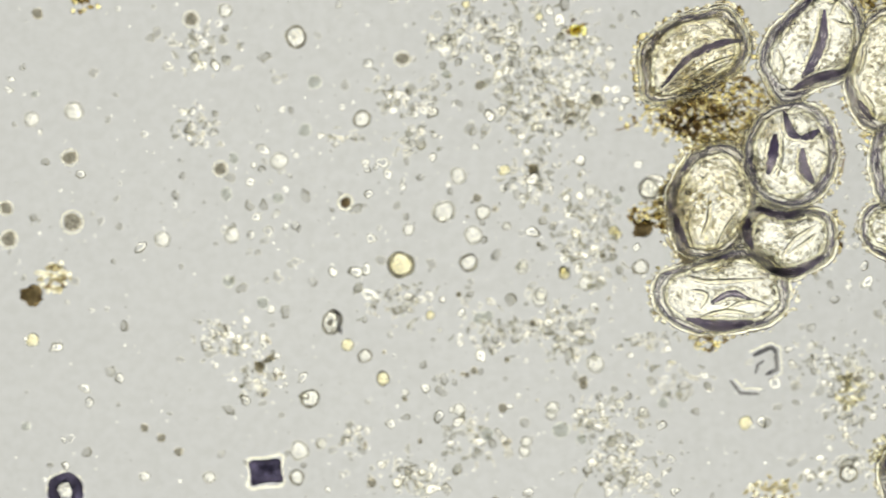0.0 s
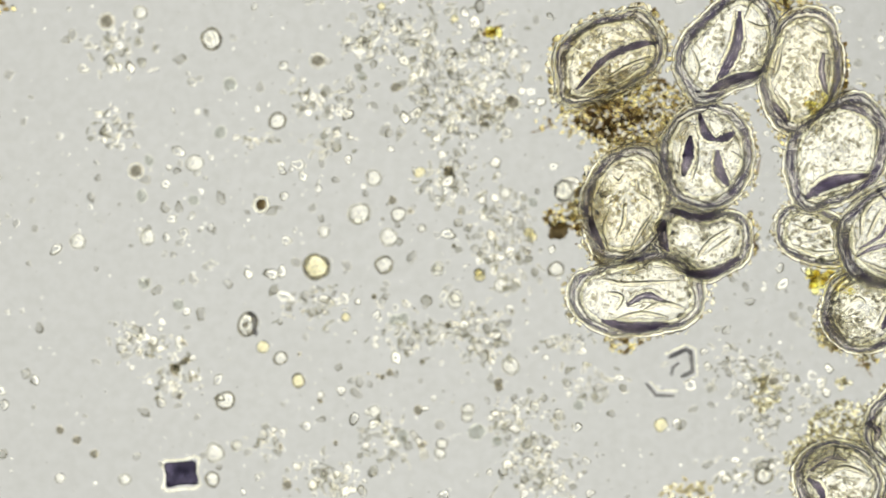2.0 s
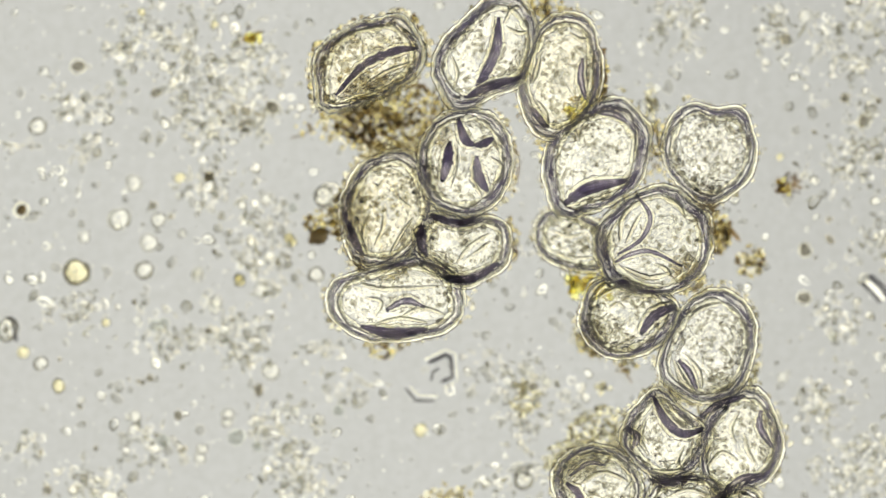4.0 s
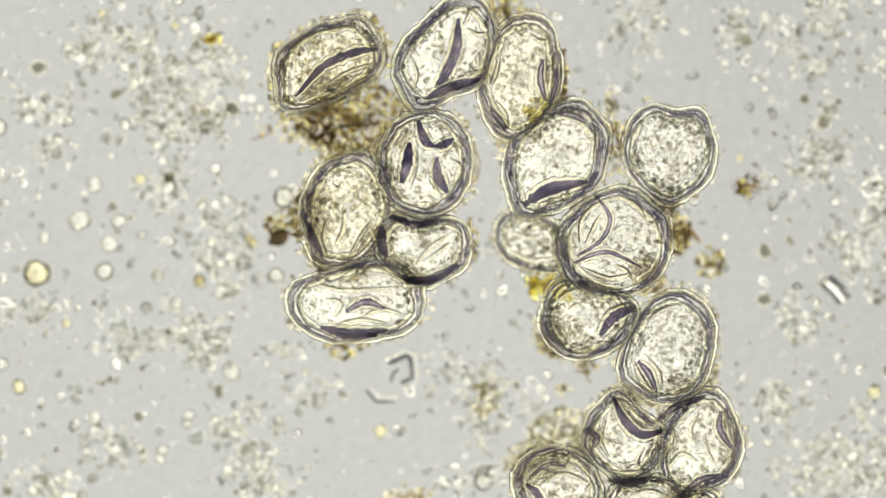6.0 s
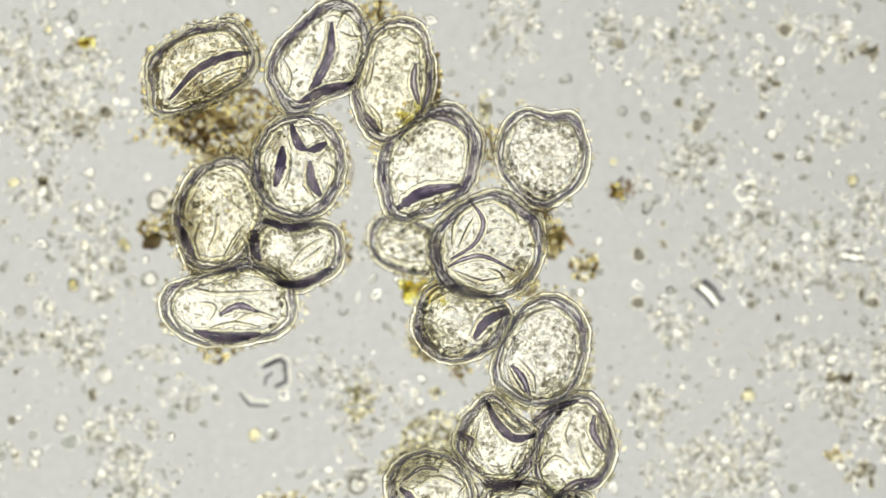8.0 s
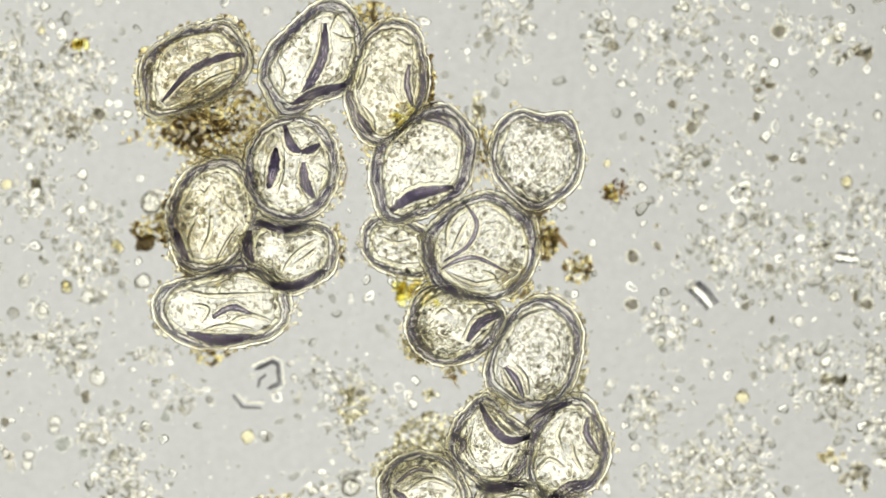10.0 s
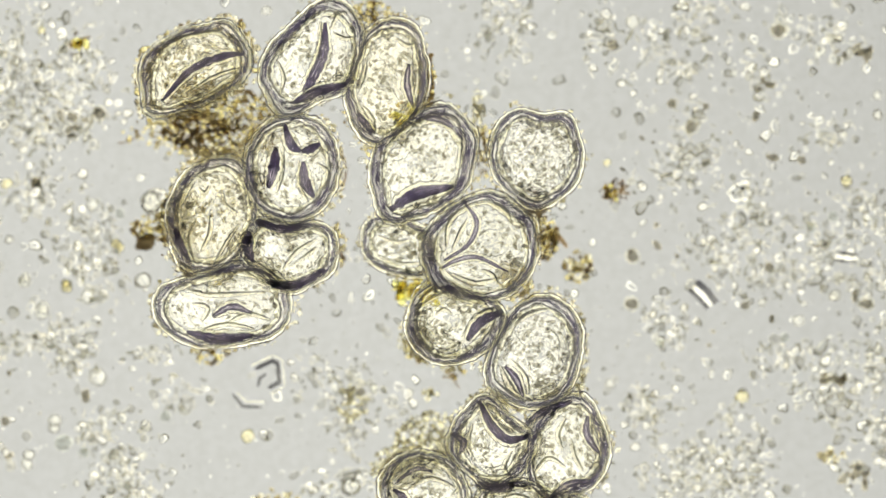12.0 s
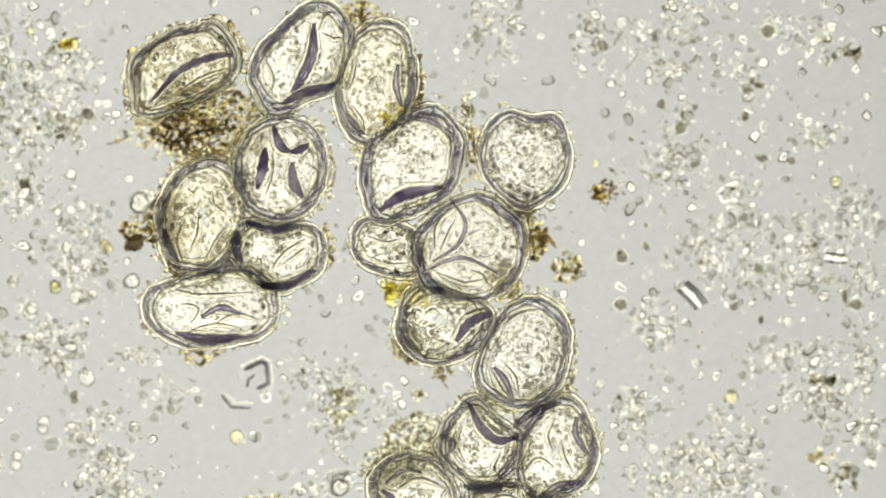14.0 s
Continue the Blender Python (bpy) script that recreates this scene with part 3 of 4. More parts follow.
    pollen_grain(554, 105, 103, 72, 63, pale, seed=2, heavy=(145, 80, 250), waves=[(2, 0.098, -43.4), (3, 0.041, 23.9), (4, 0.058, 5.4), (5, 0.032, -32.2), (6, 0.01, 4.7), (7, 0.007, 9.8), (8, 0.006, -1.3)], wall=11, beads=22,
                 folds=[(9, (575, 42), (572, 95), (552, 142), (535, 165)), (8, (516, 186), (560, 165), (612, 150))],
                 creases=[(6, (566, 40), (560, 95), (538, 145)), (5, (585, 55), (600, 30), (615, 25)), (5, (588, 60), (610, 72), (628, 70)),
                          (4, (490, 110), (500, 140), (495, 170))])
    pollen_grain(516, 299, 90, 78, 81, "round pale pollen grain with three dark inward folds", seed=4, heavy=(200, 300, 20), waves=[(2, 0.008, -73.0), (3, 0.012, -28.6), (4, 0.015, -4.0), (5, 0.006, -21.0)], wall=8, lift=0.01, beads=60,
                 folds=[(10, (488, 262), (484, 298), (474, 335)), (8, (503, 222), (515, 258), (532, 270)), (7, (532, 270), (550, 266), (566, 256)),
                        (9, (536, 288), (540, 325), (556, 352))],
                 creases=[(5, (500, 262), (497, 305), (488, 345)), (5, (528, 285), (528, 330), (545, 362)), (5, (560, 290), (580, 312), (562, 340))])
    pollen_grain(748, 292, 105, 78, 63, "large pale pollen grain with a broad lower fold", seed=8, heavy=(185, 50, 0), waves=[(2, 0.076, -45.7), (3, 0.016, 38.5), (4, 0.061, 1.6), (5, 0.022, 27.3), (7, 0.009, 10.4), (8, 0.01, -1.5)], wall=13, beads=14,
                 folds=[(11, (690, 374), (735, 346), (803, 332)), (6, (752, 212), (778, 214), (802, 228))],
                 creases=[(6, (708, 388), (760, 376), (805, 350)), (5, (760, 205), (800, 212), (815, 240)), (5, (815, 300), (822, 260), (818, 230))])
    pollen_grain(949, 280, 83, 76, 72, "round granular pollen grain with a dented top", M_BODY_GRANULAR, seed=9, heavy=(60,), waves=[(2, 0.043, 76.5), (3, 0.054, -41.8), (4, 0.021, -14.5), (5, 0.038, -22.9), (6, 0.011, -20.6), (7, 0.014, -13.5), (8, 0.006, -18.9)], wall=7, beads=12)
    pollen_grain(801, 574, 81, 66, 3, "pale pollen grain with a brown stained edge", seed=12, heavy=(200, 330), waves=[(2, 0.018, -49.1), (3, 0.066, 2.5), (4, 0.03, 10.5), (5, 0.013, -25.2), (6, 0.02, 6.5), (7, 0.007, 20.1)], wall=9, beads=40,
                 folds=[(9, (826, 605), (850, 572), (893, 552))],
                 creases=[(5, (818, 600), (845, 562), (885, 545)), (4, (770, 560), (785, 550), (800, 560)), (5, (750, 540), (780, 525), (820, 530))])
    pollen_grain(850, 442, 100, 87, 30, "large pale pollen grain with two lens-shaped folds", seed=10, heavy=(165, 225, 40), waves=[(2, 0.017, -71.9), (3, 0.018, 43.0), (4, 0.016, -3.0), (5, 0.022, -10.9), (6, 0.007, -8.2), (7, 0.009, -10.3), (8, 0.006, 1.0)], wall=12, lift=0.052, thick=0.064, sink=0.025, beads=40,
                 folds=[(4, (818, 356), (843, 395), (828, 435), (785, 463)), (4, (780, 477), (810, 462), (846, 458), (900, 484))],
                 creases=[(6, (790, 440), (796, 400), (818, 368)), (5, (800, 445), (815, 415), (828, 390)), (6, (792, 485), (840, 505), (885, 495)), (5, (850, 480), (870, 490), (880, 505)),
                          (5, (862, 360), (890, 375), (905, 400))])
    pollen_grain(948, 628, 95, 76, 81, "granular pollen grain with a narrow lower fold", M_BODY_GRANULAR, seed=13, heavy=(40,), waves=[(2, 0.053, -42.6), (3, 0.038, -5.2), (4, 0.026, 22.7), (5, 0.011, -27.2), (6, 0.011, -2.1), (7, 0.01, 18.1), (8, 0.006, -9.1)], wall=9, beads=80,
                 folds=[(6, (893, 650), (912, 672), (926, 706))],
                 creases=[(7, (884, 650), (898, 684), (920, 708)), (5, (905, 640), (928, 670), (934, 700)), (5, (910, 580), (935, 560), (975, 548))])
    pollen_grain(749, 870, 74, 64, 162, "pollen grain with a bright round hollow", seed=16, heavy=(200,), waves=[(2, 0.019, 37.9), (3, 0.024, 53.2), (4, 0.033, -7.7), (6, 0.006, 7.3), (8, 0.006, -21.9)], wall=8, beads=60, folds=[(4, (700, 855), (735, 832), (765, 836)), (7, (695, 868), (715, 885), (725, 910))],
                 creases=[(6, (720, 870), (760, 850), (805, 865)), (5, (800, 880), (815, 860), (790, 835))])
    pollen_grain(867, 787, 73, 65, 105, "pollen grain with a thick dark bent fold", seed=14, heavy=(150, 330), waves=[(1, 0.006, 120.5), (2, 0.069, 42.3), (3, 0.04, -2.9), (4, 0.087, -8.2), (5, 0.014, -16.1), (6, 0.006, -20.1), (7, 0.013, -5.7), (8, 0.015, -6.5)], wall=9, beads=40,
                 folds=[(8, (848, 712), (870, 755), (900, 780), (940, 772)), (6, (800, 770), (820, 785), (812, 805)), (8, (840, 858), (880, 866), (930, 858))],
                 creases=[(5, (835, 750), (825, 790), (840, 820)), (6, (840, 845), (880, 850), (920, 840)), (5, (905, 800), (890, 830), (905, 850))])
    pollen_grain(1003, 797, 89, 67, 69, "pollen grain with curled inward edges", seed=15, heavy=(20, 290, 130), waves=[(2, 0.029, 48.2), (3, 0.042, 29.8), (4, 0.052, -4.5), (5, 0.007, 7.6), (6, 0.016, 9.1), (7, 0.011, -24.3)], wall=9, beads=40,
                 folds=[(6, (930, 752), (965, 728), (1012, 712)), (6, (1040, 738), (1038, 770), (1060, 805)), (6, (975, 880), (1005, 860), (1045, 852))],
                 creases=[(5, (945, 840), (970, 815), (1000, 830)), (5, (1010, 780), (1015, 810), (1030, 835)), (5, (1000, 740), (985, 770), (995, 800)),
                          (6, (1052, 735), (1062, 770), (1062, 800))])
    pollen_grain(910, 912, 72, 58, 0, "pale pollen grain pressed under two others", seed=17, wall=9, beads=20, creases=[(5, (870, 895), (910, 880), (950, 890))])
    pollen_grain(990, 935, 62, 56, 30, pale, seed=18, wall=9, beads=16, creases=[(5, (960, 915), (990, 905), (1020, 920))])


build_grains()


# ---- droplets, spores, crystals ----
def droplet(kind, where, x, y, r, material, label, stretch=1.0, turn=0.0, flat=0.8, seed=0, category="droplet", rough=0.06):
    """A drop that lies on the slide, rounded and a little uneven."""
    cx, cy = where(x, y)
    r /= 1000
    segs, rings = 28, 20
    verts, faces = [(0, 0, 0)], []
    for i in range(1, rings):
        u = math.pi * i / rings
        for j in range(segs):
            v = 2 * math.pi * j / segs
            k = 1 + rough * noise.noise(Vector((math.cos(v), math.sin(v), seed * 2.3 + u * 0.4)) * 1.3) + 0.5 * rough * noise.noise(Vector((math.cos(v), math.sin(v), seed * 1.3 + u * 0.4)) * 3)
            q = math.sin(u)
            lower = r * flat * 0.5 * (1 - (1 - q ** 5) ** 0.5)
            upper = r * flat * 0.5 * (1 + (1 - q ** 5) ** 0.5)
            verts.append((r * stretch * k * q * math.cos(v), r * k * q * math.sin(v), lower if u < math.pi / 2 else upper))
    verts.append((0, 0, r * flat))
    for j in range(segs):
        k = (j + 1) % segs
        faces.append((0, 1 + k, 1 + j))
        for i in range(rings - 2):
            p = 1 + i * segs
            faces.append((p + j, p + k, p + segs + k, p + segs + j))
        p = 1 + (rings - 2) * segs
        faces.append((p + j, p + k, len(verts) - 1))
    ob = mesh_object(kind, verts, faces, material)
    ob.matrix_basis = pose(cx, cy, 0, 0, 0, turn)
    return tagged(ob, label, category)


def crown(r, share, seed, tall, z, cx=0.0, cy=0.0):
    """Verts and faces of a blunt uneven crown standing at height z."""
    segs, verts, faces = 24, [], []
    for q in (1.0, 0.92, 0.66, 0.33, 0.04):
        for j in range(segs):
            v = 2 * math.pi * j / segs
            k = 1 + 0.18 * noise.noise(Vector((math.cos(v) * 1.1, math.sin(v) * 1.1, seed * 3.1))) + 0.08 * noise.noise(Vector((math.cos(v) * 3, math.sin(v) * 3, seed * 1.7 + q)))
            verts.append((cx + r * share * k * q * math.cos(v), cy + r * share * k * q * math.sin(v), z + r * share * tall * (1 - q) ** 0.9))
    n = len(verts)
    verts += [(cx, cy, z + r * share * tall), (cx, cy, z - 0.0005)]
    for i in range(4):
        for j in range(segs):
            k = (j + 1) % segs
            faces.append((i * segs + j, i * segs + k, (i + 1) * segs + k, (i + 1) * segs + j))
    for j in range(segs):
        k = (j + 1) % segs
        faces.append((4 * segs + j, 4 * segs + k, n))
        faces.append((k, j, n + 1))
    return verts, faces


def oil_drop(where, x, y, r, material, skin, label, seed, stretch=1.0, turn=0.0, rim=0.15):
    """A drop on the glass: a bright crown, and a dark-tinted tube round its foot for the refraction dark."""
    cx, cy = where(x, y)
    r /= 1000
    r *= 0.88
    v, f = crown(r, 0.86, seed, 0.85, 0.0006)
    ob = mesh_object("oil_droplet", [(p[0] * stretch, p[1], p[2]) for p in v], f, material)
    ob.matrix_basis = pose(cx, cy, 0, 0, 0, turn)
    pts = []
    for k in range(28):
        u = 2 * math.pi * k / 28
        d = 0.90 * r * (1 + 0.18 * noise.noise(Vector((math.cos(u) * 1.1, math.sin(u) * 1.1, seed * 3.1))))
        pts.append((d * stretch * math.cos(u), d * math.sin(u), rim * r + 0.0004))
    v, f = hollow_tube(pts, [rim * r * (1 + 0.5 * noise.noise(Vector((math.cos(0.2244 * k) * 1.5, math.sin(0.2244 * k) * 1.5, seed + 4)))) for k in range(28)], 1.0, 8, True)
    mesh_object("rim", v, f, skin, ob, "tube tinted dark as the drop's refraction rim")
    return tagged(ob, label, "droplet")


def droplets(where, material, kind, label, group, rows, category="droplet", flat=0.8):
    for i, (x, y, r) in enumerate(rows):
        stretch, turn = 1 + 0.18 * ((i * 37) % 5) / 4, (i * 53) % 180
        if category == "droplet":
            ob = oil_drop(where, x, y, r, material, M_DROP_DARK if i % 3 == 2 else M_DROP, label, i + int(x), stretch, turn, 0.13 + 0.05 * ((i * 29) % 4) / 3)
        else:
            ob = droplet(kind, where, x, y, 0.85 * r, material, label, stretch, turn, flat, i + len(rows), category, 0.2)
            if r >= 12 and category == "granule":
                # the light halo round a granule, added as a clear ring
                pts = [(1.06 * r / 1000 * math.cos(0.2618 * k), 1.06 * r / 1000 * math.sin(0.2618 * k), 0.004) for k in range(24)]
                v, f = hollow_tube(pts, [0.11 * r / 1000] * 24, 0.8, 6, True)
                mesh_object("halo_ring", v, f, M_HALO, ob, "clear tube put in as the bright halo round the grain")
        tagged(ob, group=group)


def build_droplets():
    oil, yellow = "clear round oil droplet on the glass", "small honey-yellow oil droplet on the glass"
    droplets(west, M_OIL, "oil_droplet", oil, "clear droplets", [
        (130, 198, 19), (55, 212, 14), (523, 66, 20), (398, 20, 14), (493, 287, 17), (641, 212, 18), (812, 313, 16), (786, 376, 20),
        (855, 378, 15), (838, 418, 18), (723, 408, 12), (830, 467, 17), (410, 418, 15), (287, 425, 16), (646, 632, 13)])
    droplets(west, M_OIL, "oil_droplet", oil, "clear droplets", [
        (530, 800, 20), (568, 788, 11), (525, 848, 14), (370, 848, 12), (255, 845, 10), (548, 708, 19), (813, 727, 12), (978, 724, 12),
        (932, 785, 11), (958, 523, 13), (927, 470, 10), (897, 402, 8), (1037, 503, 14), (1045, 340, 12), (1135, 475, 15), (1150, 335, 20)])
    droplets(east, M_OIL, "oil_droplet", oil, "clear droplets", [
        (1120, 40, 14), (1555, 170, 9), (1555, 205, 9), (1350, 538, 8), (1415, 570, 11), (1480, 525, 11), (1080, 682, 10), (470, 20, 9),
        (93, 760, 11), (170, 670, 17), (45, 825, 12), (620, 865, 17), (70, 555, 14), (40, 500, 12), (258, 760, 8), (660, 690, 9), (1300, 130, 8)])
    droplets(west, M_OIL_YELLOW, "oil_droplet", yellow, "yellow droplets", [
        (57, 604, 14), (615, 613, 13), (678, 672, 13), (825, 8, 9), (893, 303, 11), (997, 480, 9), (955, 30, 8), (1087, 410, 10), (762, 560, 9)])
    droplets(east, M_OIL_YELLOW, "oil_droplet", yellow, "yellow droplets", [
        (1315, 705, 14), (437, 775, 14), (115, 510, 11), (210, 440, 9), (1075, 290, 8), (1500, 322, 12)])
    big = oil_drop(west, 710, 470, 27, M_OIL_YELLOW, M_DROP_DARK, "large yellowish oil droplet with a dark rim", 3, 1.0, 0, 0.17)
    tagged(big, group="yellow droplets")
    droplets(west, M_GREY, "spore", "small smooth grey spore lying on the glass", "grey spores", [
        (557, 147, 14), (540, 232, 12), (413, 282, 10), (492, 352, 11), (995, 763, 17), (1175, 716, 11), (405, 500, 12), (850, 565, 12),
        (863, 770, 13), (1030, 780, 10), (790, 132, 10), (45, 757, 9), (400, 345, 12), (465, 538, 12), (60, 168, 7), (865, 560, 10)], "spore", 0.6)
    droplets(east, M_GREY, "spore", "small smooth grey spore lying on the glass", "grey spores", [
        (1475, 385, 10), (1437, 403, 10), (210, 380, 9), (400, 560, 8), (1390, 600, 9), (1170, 610, 9)], "spore", 0.6)
    droplets(west, M_DARK, "dark_granule", "small dark brown granule on the glass", "dark granules", [
        (127, 395, 19), (15, 425, 15), (10, 370, 12), (712, 105, 13), (850, 152, 10), (845, 352, 9), (65, 25, 11), (123, 280, 14),
        (390, 300, 13), (255, 760, 8), (285, 778, 9), (316, 802, 9), (890, 725, 9), (658, 857, 10), (1033, 675, 9), (840, 658, 8), (945, 300, 11),
        (1010, 185, 10), (338, 35, 14), (1058, 178, 12), (1175, 175, 9)], "granule", 0.7)
    black = droplet("dark_granule", west, 612, 360, 9, M_LUMP, "small black granule with an added bright halo", 1.1, 60, 0.8, 5, "granule", 0.15)
    # its bright halo is a clear ring as well
    v, f = hollow_tube([(0.0125 * math.cos(0.2618 * k), 0.0125 * math.sin(0.2618 * k), 0.004) for k in range(24)], [0.0036] * 24, 0.8, 6, True)
    mesh_object("halo_ring", v, f, M_HALO, black, "clear tube put in as the bright halo round the grain")
    droplets(east, M_DARK, "dark_granule", "small dark brown granule on the glass", "dark granules", [
        (1380, 55, 14), (1225, 226, 12), (1120, 455, 12), (1118, 540, 12), (1320, 543, 9), (150, 708, 9), (60, 325, 10), (637, 697, 9), (1190, 185, 10),
        (1085, 80, 11), (1535, 540, 12), (1250, 190, 7), (1362, 475, 9), (1420, 285, 9)], "granule", 0.7)


build_droplets()


def prism(name, where, x, y, outline, tall, material, label, category, turn=0.0, bevel=0.004):
    """A crystal: a flat outline in millimetres, raised and bevelled."""
    bm = bmesh.new()
    vs = [bm.verts.new((px / 1000, py / 1000, 0)) for px, py in outline]
    face = bm.faces.new(vs)
    up = bmesh.ops.extrude_face_region(bm, geom=[face])["geom"]
    for v in up:
        if isinstance(v, bmesh.types.BMVert):
            v.co.z = tall / 1000
    bmesh.ops.bevel(bm, geom=bm.edges[:], offset=bevel, segments=2, profile=0.5, affect="EDGES")
    bmesh.ops.recalc_face_normals(bm, faces=bm.faces)
    me = bpy.data.meshes.new(name)
    bm.to_mesh(me)
    bm.free()
    me.materials.append(material)
    ob = new(name, me)
    cx, cy = where(x, y)
    ob.matrix_basis = pose(cx, cy, 0, 0, 0, turn)
    return tagged(ob, label, category)


def rod_crystal(where, line, r, label, material=None):
    """A thin crystal edge, bent at its corners."""
    pts = []
    for a, b in zip(line, line[1:]):
        for k in range(6):
            pts.append((a[0] + (b[0] - a[0]) * k / 6, a[1] + (b[1] - a[1]) * k / 6))
    pts.append(line[-1])
    x0, y0 = where(*line[0])
    low = r / 1000
    spots = [(where(*p)[0] - x0, where(*p)[1] - y0, low) for p in pts]
    n = len(spots)
    v, f = hollow_tube(spots, [r / 1000 * (0.85 + 0.25 * noise.noise(Vector((i * 0.4, x0 * 9, y0 * 9)))) * min(1, 0.45 + 0.3 * min(i, n - 1 - i)) for i in range(n)], 0.7 if material is M_CRYSTAL else 1.0, 4 if material is M_CRYSTAL else 8)
    ob = mesh_object("crystal", v, f, material or M_CRYSTAL_EDGE, smooth=material is not M_CRYSTAL)
    ob.location = (x0, y0, 0)
    return tagged(ob, label, "crystal")


def edge_fringe(crystal, where, line, r):
    """A clear tube put in for the bright fringe that runs along a crystal."""
    pts = []
    for a, b in zip(line, line[1:]):
        for k in range(6):
            pts.append((a[0] + (b[0] - a[0]) * k / 6, a[1] + (b[1] - a[1]) * k / 6))
    pts.append(line[-1])
    spots = [(where(*p)[0] - crystal.location.x, where(*p)[1] - crystal.location.y, 0.0035) for p in pts]
    v, f = hollow_tube(spots, [r / 1000 * (0.8 + 0.4 * noise.noise(Vector((i * 0.35, r, 3)))) for i in range(len(spots))], 0.7, 8)
    mesh_object("edge_fringe", v, f, M_HALO, crystal, "clear tube put in as the crystal's bright fringe")


def build_crystals():
    prism("crystal", west, 470, 838, [(-33, -22), (0, -17), (31, -26), (26, 0), (34, 20), (2, 22), (-30, 26), (-25, 2)], 46, M_CRYSTAL_DARK,
          "dark violet four-cornered crystal with bright edges", "crystal", 10, 0.011)
    # no real film: a clear tube makes the white glow round the crystal
    rod_crystal(west, [(437, 822), (442, 813), (470, 814), (494, 806), (502, 810), (498, 836), (503, 858), (494, 864), (470, 864), (446, 869), (438, 862), (443, 840), (437, 822)], 3.6, "clear tube put in as the bright glow round the dark crystal", M_HALO)
    for line, r, shade, lab in (([(1226, 508), (1244, 524), (1260, 544)], 6.5, [(1233, 501), (1252, 517), (1268, 539)], "clear elongated crystal rod with a bright middle"),
                                ([(1480, 455), (1518, 459)], 7, [(1479, 463), (1518, 467)], "small clear crystal rod")):
        rod = rod_crystal(east, line, r, lab, M_CRYSTAL)
        x0, y0 = east(*line[0])
        # the rod's side shading, put in as dark-tinted strands
        for sign in (1, -0.8):
            pts = [(east(*q)[0] - x0 + sign * (p[0] - q[0]) / 1000, east(*q)[1] - y0 - sign * (p[1] - q[1]) / 1000, 0.009) for p, q in zip(shade, line)]
            v, f = hollow_tube(pts, [(0.9 if sign > 0 else 0.65) * r / 1000 if r < 6.6 else 0.0022] * len(pts), 1.0, 6)
            mesh_object("side_shade", v, f, M_CRYSTAL_EDGE, rod, "dark strand put in as the crystal's shading")
    prism("crystal", east, 1310, 342, [(-20, -14), (12, -18), (22, 6), (4, 18), (-18, 12)], 24, M_CRYSTAL, "clear angular crystal fragment", "crystal", 20, 0.006)
    prism("crystal", west, 1170, 360, [(-14, -16), (12, -14), (15, 14), (-12, 16)], 22, M_CRYSTAL, "small clear crystal block beside a grain", "crystal", 15, 0.005)
    # open square crystal, with a splinter and a block beside it
    edge_fringe(rod_crystal(east, [(450, 656), (481, 641), (490, 646), (493, 680), (472, 690)], 5.0, "clear hollow square crystal open on one side"), east,
                [(445, 649), (482, 632), (499, 641), (502, 687), (478, 700)], 3.0)
    rod_crystal(east, [(455, 688), (458, 673), (470, 664)], 3.0, "small bent crystal sliver inside the open square")
    edge_fringe(rod_crystal(east, [(410, 700), (428, 722), (462, 724)], 3.4, "thin curved clear crystal splinter"), east, [(418, 698), (434, 714), (466, 714)], 3.4)
    prism("crystal", east, 489, 704, [(-9, -9), (9, -10), (10, 9), (-9, 10)], 14, M_CRYSTAL, "tiny clear crystal block", "crystal", 5, 0.005)
    # lumpy crystal with a dark side
    lump = oil_drop(west, 588, 572, 20, M_OIL, M_DROP_DARK, "clear lumpy crystal with a dark curved side", 7, 1.35, 72, 0.16)
    lump.name = "crystal"
    tagged(lump, category="crystal")
    # a dark-tinted rod stands in for the shaded side
    rod_crystal(west, [(590, 550), (601, 560), (599, 578), (604, 594)], 4.5, "dark bent rod put in as the lumpy crystal's shaded side")
    # the bubble's dark refraction ring is a thick tube in the dark crystal tint
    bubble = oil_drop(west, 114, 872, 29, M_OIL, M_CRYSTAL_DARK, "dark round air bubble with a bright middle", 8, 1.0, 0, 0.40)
    bubble.name = "air_bubble"
    tagged(bubble, category="bubble")
    # the glow round the bubble, again a clear tube
    rod_crystal(west, [(82, 872), (88, 848), (114, 838), (140, 848), (147, 874)], 3.6, "clear tube put in as the bright glow round the air bubble", M_HALO)


build_crystals()


def build_fibres():
    for line, r in (([(206, 256), (225, 252), (248, 240)], 1.6), ([(232, 402), (262, 401)], 1.8),
                    ([(600, 262), (612, 300), (606, 340)], 2.0), ([(790, 655), (812, 690)], 2.2), ([(985, 415), (1004, 440)], 5.0)):
        ob = rod_crystal(east, line, r, "thin brown organic fibre sticking out of the clump", M_SOOT)
        ob.name = "fibre"
        tagged(ob, category="fibre")


build_fibres()


